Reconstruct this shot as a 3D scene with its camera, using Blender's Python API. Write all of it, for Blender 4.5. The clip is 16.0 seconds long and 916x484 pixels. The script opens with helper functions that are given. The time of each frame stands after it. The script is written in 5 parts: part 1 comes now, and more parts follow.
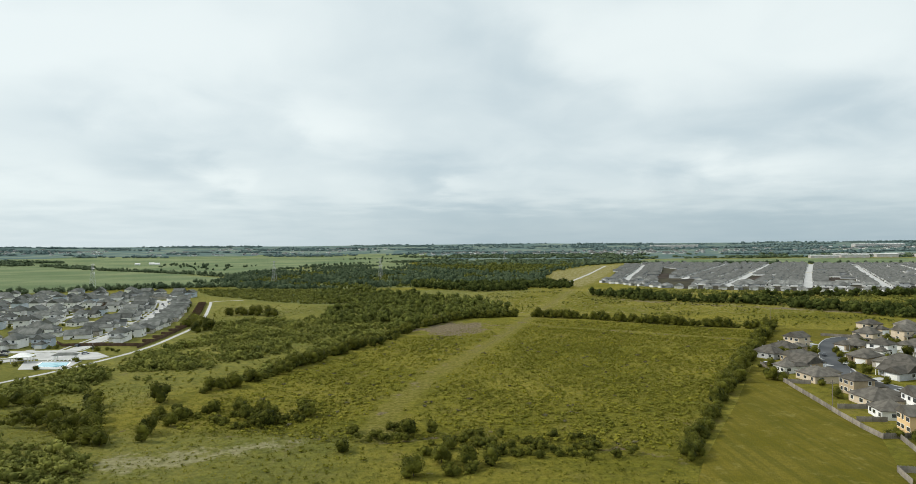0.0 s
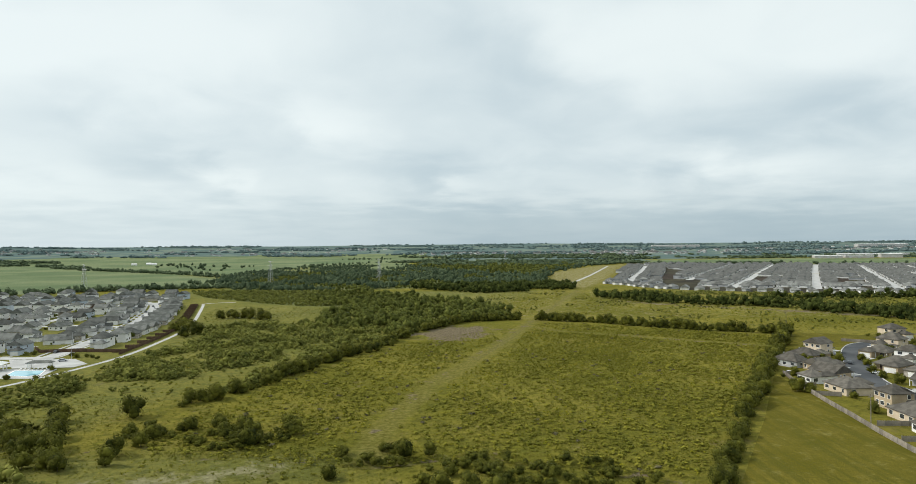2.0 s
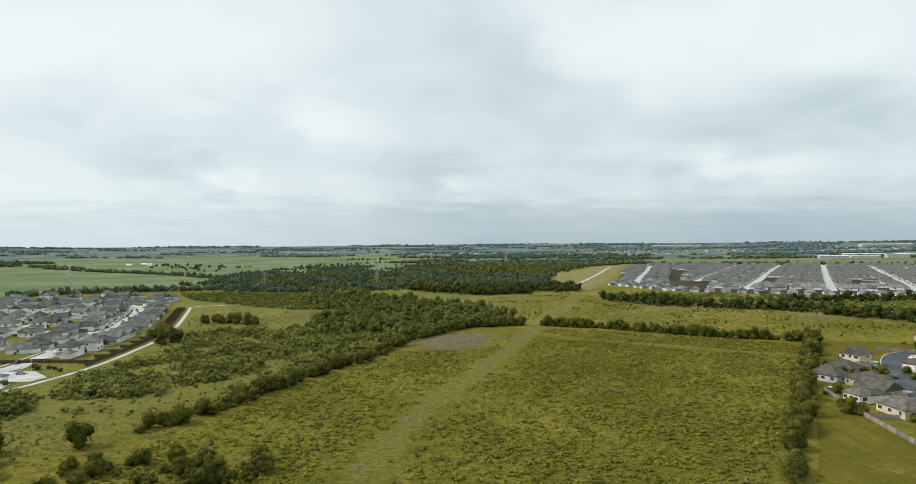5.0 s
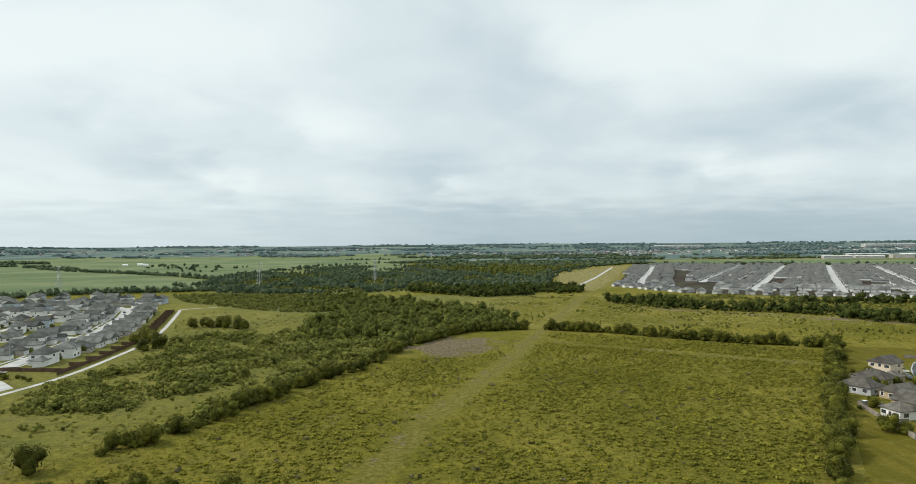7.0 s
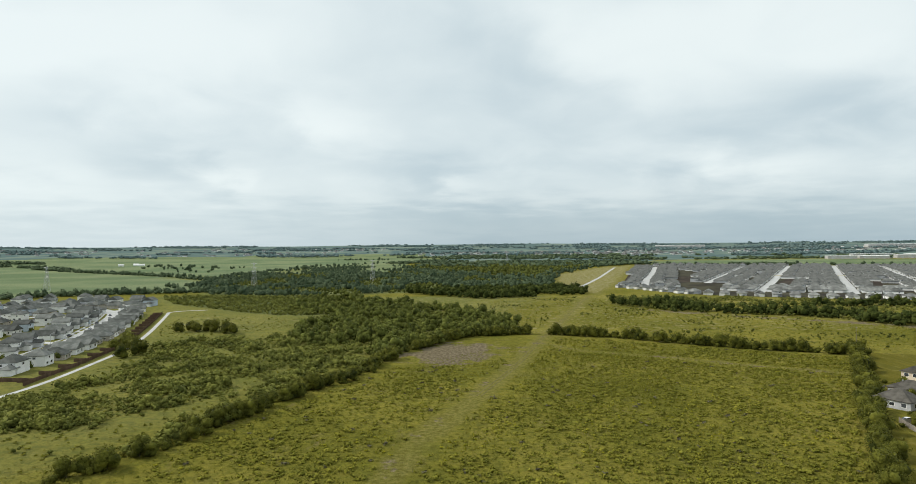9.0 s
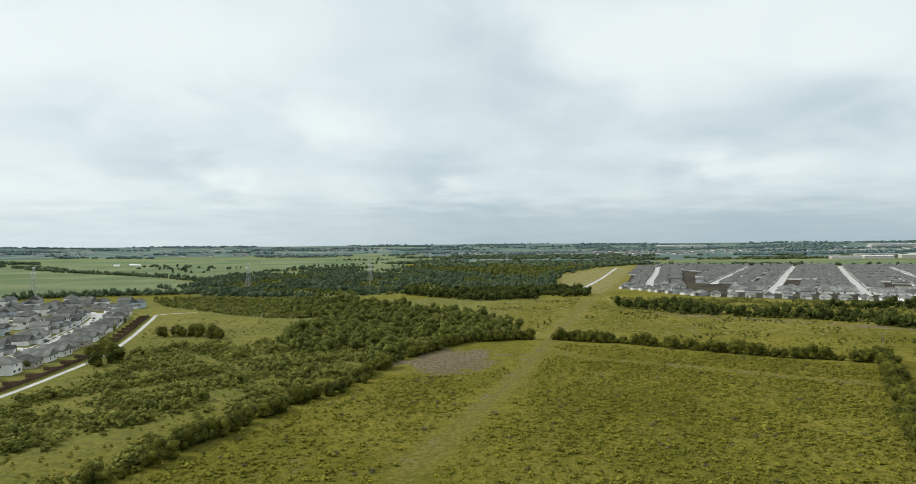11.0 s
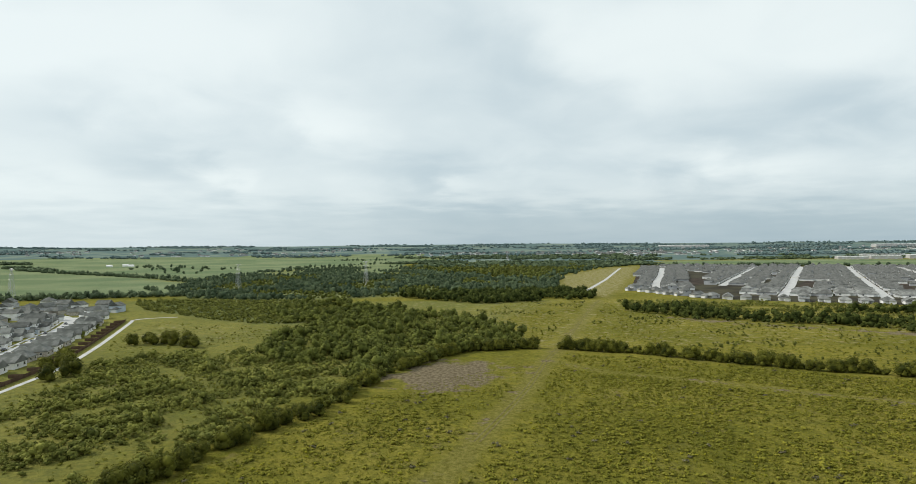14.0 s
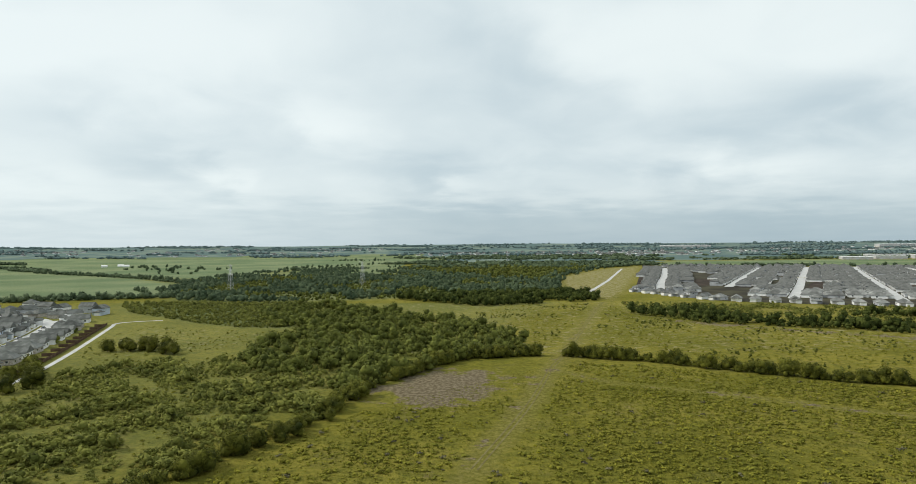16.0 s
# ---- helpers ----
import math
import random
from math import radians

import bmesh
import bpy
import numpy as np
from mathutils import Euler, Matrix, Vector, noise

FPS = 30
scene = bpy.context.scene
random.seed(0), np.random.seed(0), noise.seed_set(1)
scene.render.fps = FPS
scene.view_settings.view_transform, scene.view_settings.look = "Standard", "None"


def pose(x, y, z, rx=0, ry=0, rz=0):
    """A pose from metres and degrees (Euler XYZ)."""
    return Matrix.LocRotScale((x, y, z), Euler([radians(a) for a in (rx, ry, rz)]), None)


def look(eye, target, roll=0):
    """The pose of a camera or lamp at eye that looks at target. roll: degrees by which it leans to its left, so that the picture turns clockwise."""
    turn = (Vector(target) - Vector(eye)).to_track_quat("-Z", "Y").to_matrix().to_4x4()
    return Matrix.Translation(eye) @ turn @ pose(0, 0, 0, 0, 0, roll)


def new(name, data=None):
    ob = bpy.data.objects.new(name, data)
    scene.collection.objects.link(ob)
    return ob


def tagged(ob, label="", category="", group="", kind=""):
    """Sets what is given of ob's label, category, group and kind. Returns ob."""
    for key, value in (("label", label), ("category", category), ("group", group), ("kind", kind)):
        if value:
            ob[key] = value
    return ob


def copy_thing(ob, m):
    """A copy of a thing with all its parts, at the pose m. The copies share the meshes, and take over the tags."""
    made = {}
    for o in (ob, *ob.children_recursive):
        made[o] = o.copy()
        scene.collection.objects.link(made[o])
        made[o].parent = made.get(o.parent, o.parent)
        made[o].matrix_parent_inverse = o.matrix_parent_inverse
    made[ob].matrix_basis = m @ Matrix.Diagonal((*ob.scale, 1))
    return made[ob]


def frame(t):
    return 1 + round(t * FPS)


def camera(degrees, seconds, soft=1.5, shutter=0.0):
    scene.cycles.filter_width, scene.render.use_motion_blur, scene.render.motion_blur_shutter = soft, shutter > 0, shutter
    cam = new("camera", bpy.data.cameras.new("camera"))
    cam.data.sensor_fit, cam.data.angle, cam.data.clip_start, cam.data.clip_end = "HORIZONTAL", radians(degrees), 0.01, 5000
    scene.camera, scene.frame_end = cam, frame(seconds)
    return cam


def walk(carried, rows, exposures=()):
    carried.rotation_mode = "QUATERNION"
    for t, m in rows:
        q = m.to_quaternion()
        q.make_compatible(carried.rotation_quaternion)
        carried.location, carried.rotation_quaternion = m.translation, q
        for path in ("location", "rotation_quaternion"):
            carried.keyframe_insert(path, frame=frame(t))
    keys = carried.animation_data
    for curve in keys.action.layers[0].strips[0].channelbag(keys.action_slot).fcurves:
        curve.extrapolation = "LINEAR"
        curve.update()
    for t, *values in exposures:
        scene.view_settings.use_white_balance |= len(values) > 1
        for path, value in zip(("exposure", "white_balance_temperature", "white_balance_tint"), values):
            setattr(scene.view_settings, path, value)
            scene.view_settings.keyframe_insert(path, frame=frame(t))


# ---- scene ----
# The camera: a drone that flies level and straight ahead, 60 m up.
cam = camera(73.0, 16.0, soft=0.85)


def fly(t):
    return pose(-0.2487 * t + 0.032 * t * t, 9.9966 * t + 0.0598 * t * t, 60 + 0.1041 * t - 0.0059 * t * t, 90.15, 0.47, 0)


PATH = [(0.5 * k, fly(0.5 * k)) for k in range(33)]
walk(cam, PATH, exposures=[(0, 0.0), (16, 0.0)])

# ---- world, sun ----
SUN_ELEVATION, SUN_BEARING = 40, -82      # degrees; bearing from +y towards +x
world = bpy.data.worlds.new("overcast_sky")
scene.world = world
world.use_nodes = True


class Nodes:
    """Short hand for building node trees."""

    def __init__(self, tree):
        self.t = tree
        tree.nodes.clear()

    def add(self, kind):
        return self.t.nodes.new(kind)

    def link(self, a, b):
        self.t.links.new(a, b)

    def put(self, socket, v):
        if isinstance(v, bpy.types.NodeSocket):
            self.link(v, socket)
        elif isinstance(v, tuple) and len(v) == 3 and socket.type == "RGBA":
            socket.default_value = (*v, 1)
        else:
            socket.default_value = v

    def math(self, op, a, b=0.0, c=None, clamp=False):
        n = self.add("ShaderNodeMath")
        n.operation, n.use_clamp = op, clamp
        self.put(n.inputs[0], a)
        self.put(n.inputs[1], b)
        if c is not None:
            self.put(n.inputs[2], c)
        return n.outputs[0]

    def mix(self, f, a, b, blend="MIX"):
        n = self.add("ShaderNodeMix")
        n.data_type, n.blend_type = "RGBA", blend
        self.put(n.inputs[0], f)
        self.put(n.inputs[6], a)
        self.put(n.inputs[7], b)
        return n.outputs[2]

    def noise(self, vec, scale, detail=4.0, rough=0.55, distort=0.0):
        n = self.add("ShaderNodeTexNoise")
        if vec is not None:
            self.link(vec, n.inputs["Vector"])
        n.inputs["Scale"].default_value = scale
        n.inputs["Detail"].default_value = detail
        n.inputs["Roughness"].default_value = rough
        n.inputs["Distortion"].default_value = distort
        return n.outputs["Fac"]

    def step(self, v, lo, hi):
        n = self.add("ShaderNodeMapRange")
        n.interpolation_type = "SMOOTHSTEP"
        self.put(n.inputs[0], v)
        n.inputs[1].default_value, n.inputs[2].default_value = lo, hi
        return n.outputs[0]

    def scaled(self, vec, s):
        n = self.add("ShaderNodeMapping")
        self.link(vec, n.inputs[0])
        n.inputs[3].default_value = s
        return n.outputs[0]


def build_world():
    n = Nodes(world.node_tree)
    out = n.add("ShaderNodeOutputWorld")
    way = n.add("ShaderNodeTexCoord").outputs["Generated"]
    sep = n.add("ShaderNodeSeparateXYZ")
    n.link(way, sep.inputs[0])
    up = n.math("MAXIMUM", sep.outputs[2], 0.0)
    # a low cloud sheet, seen in perspective: wide soft masses, and lumps in rows towards the horizon
    def sheet(lift, shift, scale, detail, rough, distort):
        deep = n.math("ADD", up, lift)
        plane = n.add("ShaderNodeCombineXYZ")
        n.link(n.math("DIVIDE", sep.outputs[0], deep), plane.inputs[0])
        n.link(n.math("DIVIDE", sep.outputs[1], deep), plane.inputs[1])
        place = n.add("ShaderNodeMapping")
        n.link(plane.outputs[0], place.inputs[0])
        place.inputs[1].default_value = shift
        return n.noise(place.outputs[0], scale, detail, rough, distort)

    wide = sheet(0.42, (3.1, 0.7, 0.0), 1.3, 4, 0.45, 0.5)
    lumps = sheet(0.30, (0.6, 2.2, 0.0), 3.4, 6, 0.5, 0.35)
    rows = sheet(0.10, (1.9, 0.3, 0.0), 1.5, 5, 0.5, 0.2)
    # the larger clouds that the sky ahead shows, with ragged edges: (across, up, half width, half height, lift of tone)
    ahead = n.math("MAXIMUM", sep.outputs[1], 0.08)
    fray = n.math("SUBTRACT", lumps, 0.5)
    u = n.math("ADD", n.math("DIVIDE", sep.outputs[0], ahead), n.math("MULTIPLY", fray, 0.30))
    v = n.math("ADD", n.math("DIVIDE", sep.outputs[2], ahead), n.math("MULTIPLY", n.math("SUBTRACT", rows, 0.5), 0.07))
    tone = n.math("ADD", 0.66, n.math("MULTIPLY", n.math("SUBTRACT", wide, 0.5), 0.9))
    tone = n.math("ADD", tone, n.math("MULTIPLY", fray, 0.55))
    low_rows = n.step(up, 0.16, 0.02)
    tone = n.math("ADD", tone, n.math("MULTIPLY", n.math("MULTIPLY", n.math("SUBTRACT", rows, 0.5), 0.95), low_rows))
    front = n.step(sep.outputs[1], 0.1, 0.4)
    for cu, cv, wu, wv, k in ((0.42, 0.185, 0.30, 0.045, -0.34), (0.62, 0.235, 0.16, 0.04, -0.26), (0.10, 0.25, 0.20, 0.09, -0.18), (-0.62, 0.22, 0.16, 0.06, -0.22), (-0.49, 0.13, 0.15, 0.025, -0.30),
                              (-0.10, 0.12, 0.17, 0.035, -0.32), (0.30, 0.11, 0.16, 0.028, -0.24), (0.05, 0.045, 0.35, 0.02, -0.26), (0.55, 0.035, 0.30, 0.022, -0.24),
                              (-0.20, 0.19, 0.06, 0.03, 0.26), (-0.36, 0.105, 0.05, 0.028, 0.26), (0.00, 0.095, 0.05, 0.02, 0.28), (0.50, 0.12, 0.10, 0.025, 0.28), (0.28, 0.33, 0.16, 0.07, 0.26),
                              (-0.60, 0.33, 0.28, 0.06, 0.26), (0.62, 0.36, 0.2, 0.07, 0.2), (-0.68, 0.10, 0.14, 0.05, 0.26)):
        a = n.math("POWER", n.math("DIVIDE", n.math("SUBTRACT", u, cu), wu), 2.0)
        c = n.math("POWER", n.math("DIVIDE", n.math("SUBTRACT", v, cv), wv), 2.0)
        soft_blob = n.math("EXPONENT", n.math("MULTIPLY", n.math("ADD", a, c), -1.0))
        tone = n.math("ADD", tone, n.math("MULTIPLY", n.math("MULTIPLY", soft_blob, k), front))
    cloud = n.mix(n.step(tone, 0.05, 0.95), (0.53, 0.645, 0.70), (0.875, 0.955, 0.955))
    # the overcast is greyer and bluer low down and brighter overhead
    low = n.step(up, -0.01, 0.12)
    haze = n.mix(n.step(sep.outputs[0], -0.55, 0.15), (0.66, 0.775, 0.82), (0.345, 0.465, 0.53))
    cloud = n.mix(low, n.mix(0.8, cloud, haze), cloud)
    high = n.math("ADD", 1.0, n.math("MULTIPLY", n.step(up, 0.3, 1.0), 0.25))
    sky = n.add("ShaderNodeTexSky")
    sky.sky_type, sky.sun_disc = "NISHITA", False
    sky.sun_elevation, sky.sun_rotation = radians(SUN_ELEVATION), radians(SUN_BEARING)
    blue = n.mix(1.0, sky.outputs[0], (0.1, 0.1, 0.1), "MULTIPLY")
    both = n.mix(0.93, blue, cloud)
    bg = n.add("ShaderNodeBackground")
    n.link(both, bg.inputs[0])
    n.link(high, bg.inputs[1])
    n.link(bg.outputs[0], out.inputs[0])


build_world()
sun = new("sun", bpy.data.lights.new("sun", "SUN"))
sun.data.energy, sun.data.angle, sun.data.color = 3.3, radians(5), (1.0, 0.95, 0.86)
b, e = radians(SUN_BEARING), radians(SUN_ELEVATION)
sun.matrix_world = look((0, 0, 0), (-math.sin(b) * math.cos(e), -math.cos(b) * math.cos(e), -math.sin(e)))

# ---- materials ----


def material(name, paint, rough=0.85, bump=None, metal=0.0, spec=0.04):
    """paint(n, object coordinates) gives a colour socket or a colour; bump(n, coordinates) gives (height, distance)."""
    m = bpy.data.materials.new(name)
    m.use_nodes = True
    n = Nodes(m.node_tree)
    out = n.add("ShaderNodeOutputMaterial")
    p = n.add("ShaderNodeBsdfPrincipled")
    co = n.add("ShaderNodeTexCoord").outputs["Object"]
    n.put(p.inputs["Base Color"], paint(n, co))
    p.inputs["Roughness"].default_value = rough
    p.inputs["Metallic"].default_value = metal
    p.inputs["Specular IOR Level"].default_value = spec
    if bump:
        h, d = bump(n, co)
        bn = n.add("ShaderNodeBump")
        bn.inputs["Distance"].default_value = d
        n.link(h, bn.inputs["Height"])
        n.link(bn.outputs[0], p.inputs["Normal"])
    n.link(p.outputs[0], out.inputs[0])
    return m


def worn(a, b, scale, fine=8.0, vary=0.12):
    """Two colours in slow stains, with a fine grain, and each object a little its own."""
    def paint(n, co):
        c = n.mix(n.step(n.noise(co, scale, 5), 0.35, 0.65), a, b)
        g = n.math("ADD", 0.85, n.math("MULTIPLY", n.noise(co, fine, 3), 0.3))
        info = n.add("ShaderNodeObjectInfo").outputs["Random"]
        g = n.math("MULTIPLY", g, n.math("ADD", 1 - vary, n.math("MULTIPLY", info, 2 * vary)))
        gray = n.add("ShaderNodeCombineColor")
        for k in range(3):
            n.link(g, gray.inputs[k])
        return n.mix(1.0, c, gray.outputs[0], "MULTIPLY")
    return paint


def leaves(dark, light, tree_size, spread=0.5):
    """Foliage: patches of tree size, and leaf by leaf."""
    def paint(n, co):
        k = n.step(n.noise(co, 1.0 / tree_size, 2), 0.33, 0.67)
        isle = n.add("ShaderNodeNewGeometry").outputs["Random Per Island"]
        f = n.math("ADD", n.math("MULTIPLY", k, 1 - spread), n.math("MULTIPLY", isle, spread))
        info = n.add("ShaderNodeObjectInfo").outputs["Random"]
        f = n.math("ADD", f, n.math("MULTIPLY", n.math("SUBTRACT", info, 0.5), 0.35), clamp=True)
        return n.mix(f, dark, light)
    return paint


M = {}
M["tree_leaf"] = material("tree_leaf", leaves((0.020, 0.026, 0.005), (0.136, 0.136, 0.021), 7, 0.45), 0.7)
M["wood_leaf"] = material("wood_leaf", leaves((0.018, 0.026, 0.006), (0.128, 0.140, 0.030), 8, 0.42), 0.75)
# far trees: leaf colour made paler and bluer to stand for air haze
M["far_hazed_leaf"] = material("far_hazed_leaf", leaves((0.030, 0.048, 0.026), (0.100, 0.130, 0.068), 22, 0.35), 0.8)
# horizon trees: air haze painted into a pale, low-contrast blue-green base colour
M["haze_painted_leaf"] = material("haze_painted_leaf", leaves((0.096, 0.140, 0.140), (0.132, 0.178, 0.170), 120, 0.12), 1.0, spec=0.0)
M["scrub_leaf"] = material("scrub_leaf", leaves((0.040, 0.050, 0.011), (0.205, 0.208, 0.046), 9, 0.42), 0.75)
M["weed_leaf"] = material("weed_leaf", leaves((0.098, 0.100, 0.014), (0.215, 0.200, 0.028), 22, 0.4), 0.8)
M["dry_leaf"] = material("dry_leaf", leaves((0.10, 0.085, 0.055), (0.20, 0.175, 0.11), 6), 0.9)
M["creek_leaf"] = material("creek_leaf", leaves((0.013, 0.021, 0.005), (0.085, 0.100, 0.025), 10, 0.45), 1.0)
M["flower_leaf"] = material("flower_leaf", leaves((0.130, 0.132, 0.012), (0.290, 0.262, 0.022), 9, 0.5), 0.8)
M["twig_leaf"] = material("twig_leaf", leaves((0.060, 0.055, 0.030), (0.170, 0.155, 0.085), 6, 0.5), 0.95)
M["green_weed_leaf"] = material("green_weed_leaf", leaves((0.106, 0.109, 0.015), (0.184, 0.174, 0.026), 14, 0.4), 0.8)
M["bark"] = material("bark", worn((0.07, 0.055, 0.04), (0.13, 0.11, 0.085), 2.0), 0.95)
M["shingle"] = material("shingle", worn((0.084, 0.088, 0.080), (0.142, 0.146, 0.135), 0.25, 6, 0.36), 0.9,
                        lambda n, co: (n.noise(n.scaled(co, (1.5, 1.5, 9)), 3.0, 3), 0.03))
M["pale_shingle"] = material("pale_shingle", worn((0.118, 0.121, 0.114), (0.190, 0.194, 0.182), 0.25, 6, 0.38), 0.9,
                             lambda n, co: (n.noise(n.scaled(co, (1.5, 1.5, 9)), 3.0, 3), 0.03))
M["tan_shingle"] = material("tan_shingle", worn((0.080, 0.074, 0.064), (0.130, 0.121, 0.104), 0.4, 6, 0.28), 0.9,
                            lambda n, co: (n.noise(n.scaled(co, (1.5, 1.5, 9)), 3.0, 3), 0.03))
for name, a, c in (("white_siding", (0.70, 0.70, 0.68), (0.80, 0.80, 0.78)), ("grey_siding", (0.34, 0.35, 0.36), (0.44, 0.45, 0.46)),
                   ("cream_siding", (0.50, 0.42, 0.31), (0.58, 0.49, 0.37)), ("tan_siding", (0.34, 0.27, 0.18), (0.42, 0.34, 0.23)),
                   ("blue_siding", (0.40, 0.46, 0.52), (0.48, 0.54, 0.60)), ("ochre_siding", (0.58, 0.40, 0.20), (0.66, 0.47, 0.25))):
    M[name] = material(name, worn(a, c, 0.3, 4, 0.06), 0.8, lambda n, co: (n.noise(n.scaled(co, (0.2, 0.2, 6)), 1.0, 1), 0.02))
M["stone_wall"] = material("stone_wall", worn((0.30, 0.27, 0.23), (0.46, 0.43, 0.38), 1.2, 5, 0.1), 0.9)
M["white_trim"] = material("white_trim", worn((0.74, 0.74, 0.72), (0.8, 0.8, 0.78), 0.5), 0.6)
M["glass"] = material("glass", worn((0.03, 0.035, 0.04), (0.06, 0.065, 0.07), 0.5), 0.08, spec=0.8)
M["garage"] = material("garage", worn((0.60, 0.60, 0.58), (0.70, 0.70, 0.68), 0.4, 4, 0.1), 0.6)
M["concrete"] = material("concrete", worn((0.34, 0.34, 0.33), (0.43, 0.43, 0.42), 0.12, 2.5, 0.03), 0.9)
M["asphalt"] = material("asphalt", worn((0.062, 0.067, 0.072), (0.090, 0.095, 0.100), 0.08, 3, 0.03), 0.85)
M["fence_wood"] = material("fence_wood", worn((0.13, 0.105, 0.075), (0.22, 0.185, 0.14), 0.5, 5, 0.25), 0.9)
M["brown_fence"] = material("brown_fence", worn((0.085, 0.055, 0.038), (0.14, 0.095, 0.065), 0.4, 5, 0.2), 0.9)
M["grey_fence"] = material("grey_fence", worn((0.20, 0.18, 0.15), (0.30, 0.27, 0.23), 0.5, 5, 0.25), 0.95)
M["steel"] = material("steel", worn((0.35, 0.36, 0.37), (0.45, 0.46, 0.47), 0.5), 0.5, metal=0.6)
M["dark_soil"] = material("dark_soil", worn((0.030, 0.024, 0.019), (0.058, 0.046, 0.036), 0.06, 0.8, 0.05), 0.95)


def lawn_paint(n, co):
    c = n.mix(n.step(n.noise(co, 0.045, 5, 0.6), 0.36, 0.64), (0.102, 0.089, 0.010), (0.144, 0.118, 0.019))
    turned = n.add("ShaderNodeMapping")
    n.link(co, turned.inputs[0])
    turned.inputs[2].default_value, turned.inputs[3].default_value = (0, 0, radians(28)), (1.0, 0.04, 1.0)
    c = n.mix(n.math("MULTIPLY", n.step(n.noise(turned.outputs[0], 0.42, 3), 0.42, 0.62), 0.7), c, (0.076, 0.074, 0.011))
    c = n.mix(n.math("MULTIPLY", n.step(n.noise(co, 0.18, 5, 0.7), 0.54, 0.68), 0.6), c, (0.190, 0.165, 0.050))
    c = n.mix(n.math("MULTIPLY", n.step(n.noise(co, 0.7, 6, 0.75), 0.38, 0.62), 0.5), c, (0.072, 0.069, 0.011))
    return c


M["grass_plot"] = material("grass_plot", lawn_paint, 1.0, lambda n, co: (n.noise(co, 1.2, 5), 0.5))
M["yard_soil"] = material("yard_soil", worn((0.030, 0.027, 0.021), (0.058, 0.054, 0.034), 0.03, 0.5, 0.05), 0.95)
M["dry_grass"] = material("dry_grass", worn((0.24, 0.20, 0.085), (0.33, 0.28, 0.13), 0.1, 1.0, 0.05), 0.95)
M["rut"] = material("rut", worn((0.11, 0.096, 0.036), (0.165, 0.145, 0.060), 0.3, 2.0, 0.05), 1.0)
M["pool_water"] = material("pool_water", worn((0.20, 0.42, 0.50), (0.26, 0.50, 0.58), 0.2), 0.05, spec=0.6)


def ground_paint(n, co):
    zone = n.add("ShaderNodeVertexColor")
    zone.layer_name = "zone"
    s = n.add("ShaderNodeSeparateColor")
    n.link(zone.outputs[0], s.inputs[0])
    big = n.noise(co, 0.011, 5, 0.6)
    mid = n.noise(co, 0.07, 5, 0.6)
    fine = n.noise(co, 0.6, 6, 0.65)
    c = n.mix(n.step(big, 0.36, 0.64), (0.128, 0.121, 0.018), (0.196, 0.172, 0.032))
    c = n.mix(n.math("MULTIPLY", n.step(mid, 0.52, 0.72), 0.55), c, (0.150, 0.132, 0.040))
    c = n.mix(n.math("MULTIPLY", n.step(mid, 0.50, 0.30), 0.4), c, (0.088, 0.098, 0.018))
    clump = n.noise(co, 0.24, 6, 0.7)
    c = n.mix(n.math("MULTIPLY", n.step(clump, 0.56, 0.36), 0.6), c, (0.070, 0.076, 0.014))
    bald = n.noise(n.scaled(co, (1.0, 0.55, 1.0)), 0.085, 6, 0.72)
    c = n.mix(n.math("MULTIPLY", n.step(bald, 0.58, 0.72), 0.6), c, (0.170, 0.135, 0.062))
    c = n.mix(n.math("MULTIPLY", n.step(n.noise(co, 0.13, 5, 0.65), 0.56, 0.74), 0.65), c, (0.185, 0.178, 0.020))
    c = n.mix(n.math("MULTIPLY", n.step(n.noise(co, 0.38, 5, 0.7), 0.62, 0.76), 0.5), c, (0.200, 0.165, 0.070))
    # mown strips and dry meadow
    dry = n.mix(n.step(fine, 0.35, 0.65), (0.118, 0.110, 0.022), (0.176, 0.156, 0.046))
    ragged = n.step(n.math("ADD", s.outputs[0], n.math("MULTIPLY", n.math("SUBTRACT", mid, 0.5), 1.4)), 0.25, 0.85)
    c = n.mix(n.math("MULTIPLY", ragged, 0.75), c, dry)
    bare = n.mix(n.step(fine, 0.4, 0.6), (0.116, 0.092, 0.054), (0.172, 0.142, 0.092))
    edge = n.step(n.math("ADD", s.outputs[1], n.math("MULTIPLY", n.math("SUBTRACT", n.math("ADD", n.math("MULTIPLY", mid, 0.6), n.math("MULTIPLY", clump, 0.4)), 0.5), 3.4)), 0.42, 0.66)
    c = n.mix(edge, c, bare)
    straw = n.mix(fine, (0.210, 0.185, 0.090), (0.340, 0.305, 0.190))
    pale = n.step(n.math("ADD", zone.outputs[1], n.math("MULTIPLY", n.math("SUBTRACT", n.noise(co, 0.16, 6, 0.7), 0.5), 2.2)), 0.55, 0.95)
    c = n.mix(n.math("MULTIPLY", pale, 0.8), c, straw)
    crop = n.mix(n.step(n.noise(co, 0.006, 3), 0.35, 0.65), (0.104, 0.142, 0.072), (0.160, 0.190, 0.100))
    c = n.mix(s.outputs[2], c, crop)
    g = n.math("ADD", 0.45, n.math("MULTIPLY", fine, 1.1))
    gray = n.add("ShaderNodeCombineColor")
    for k in range(3):
        n.link(g, gray.inputs[k])
    return n.mix(1.0, c, gray.outputs[0], "MULTIPLY")


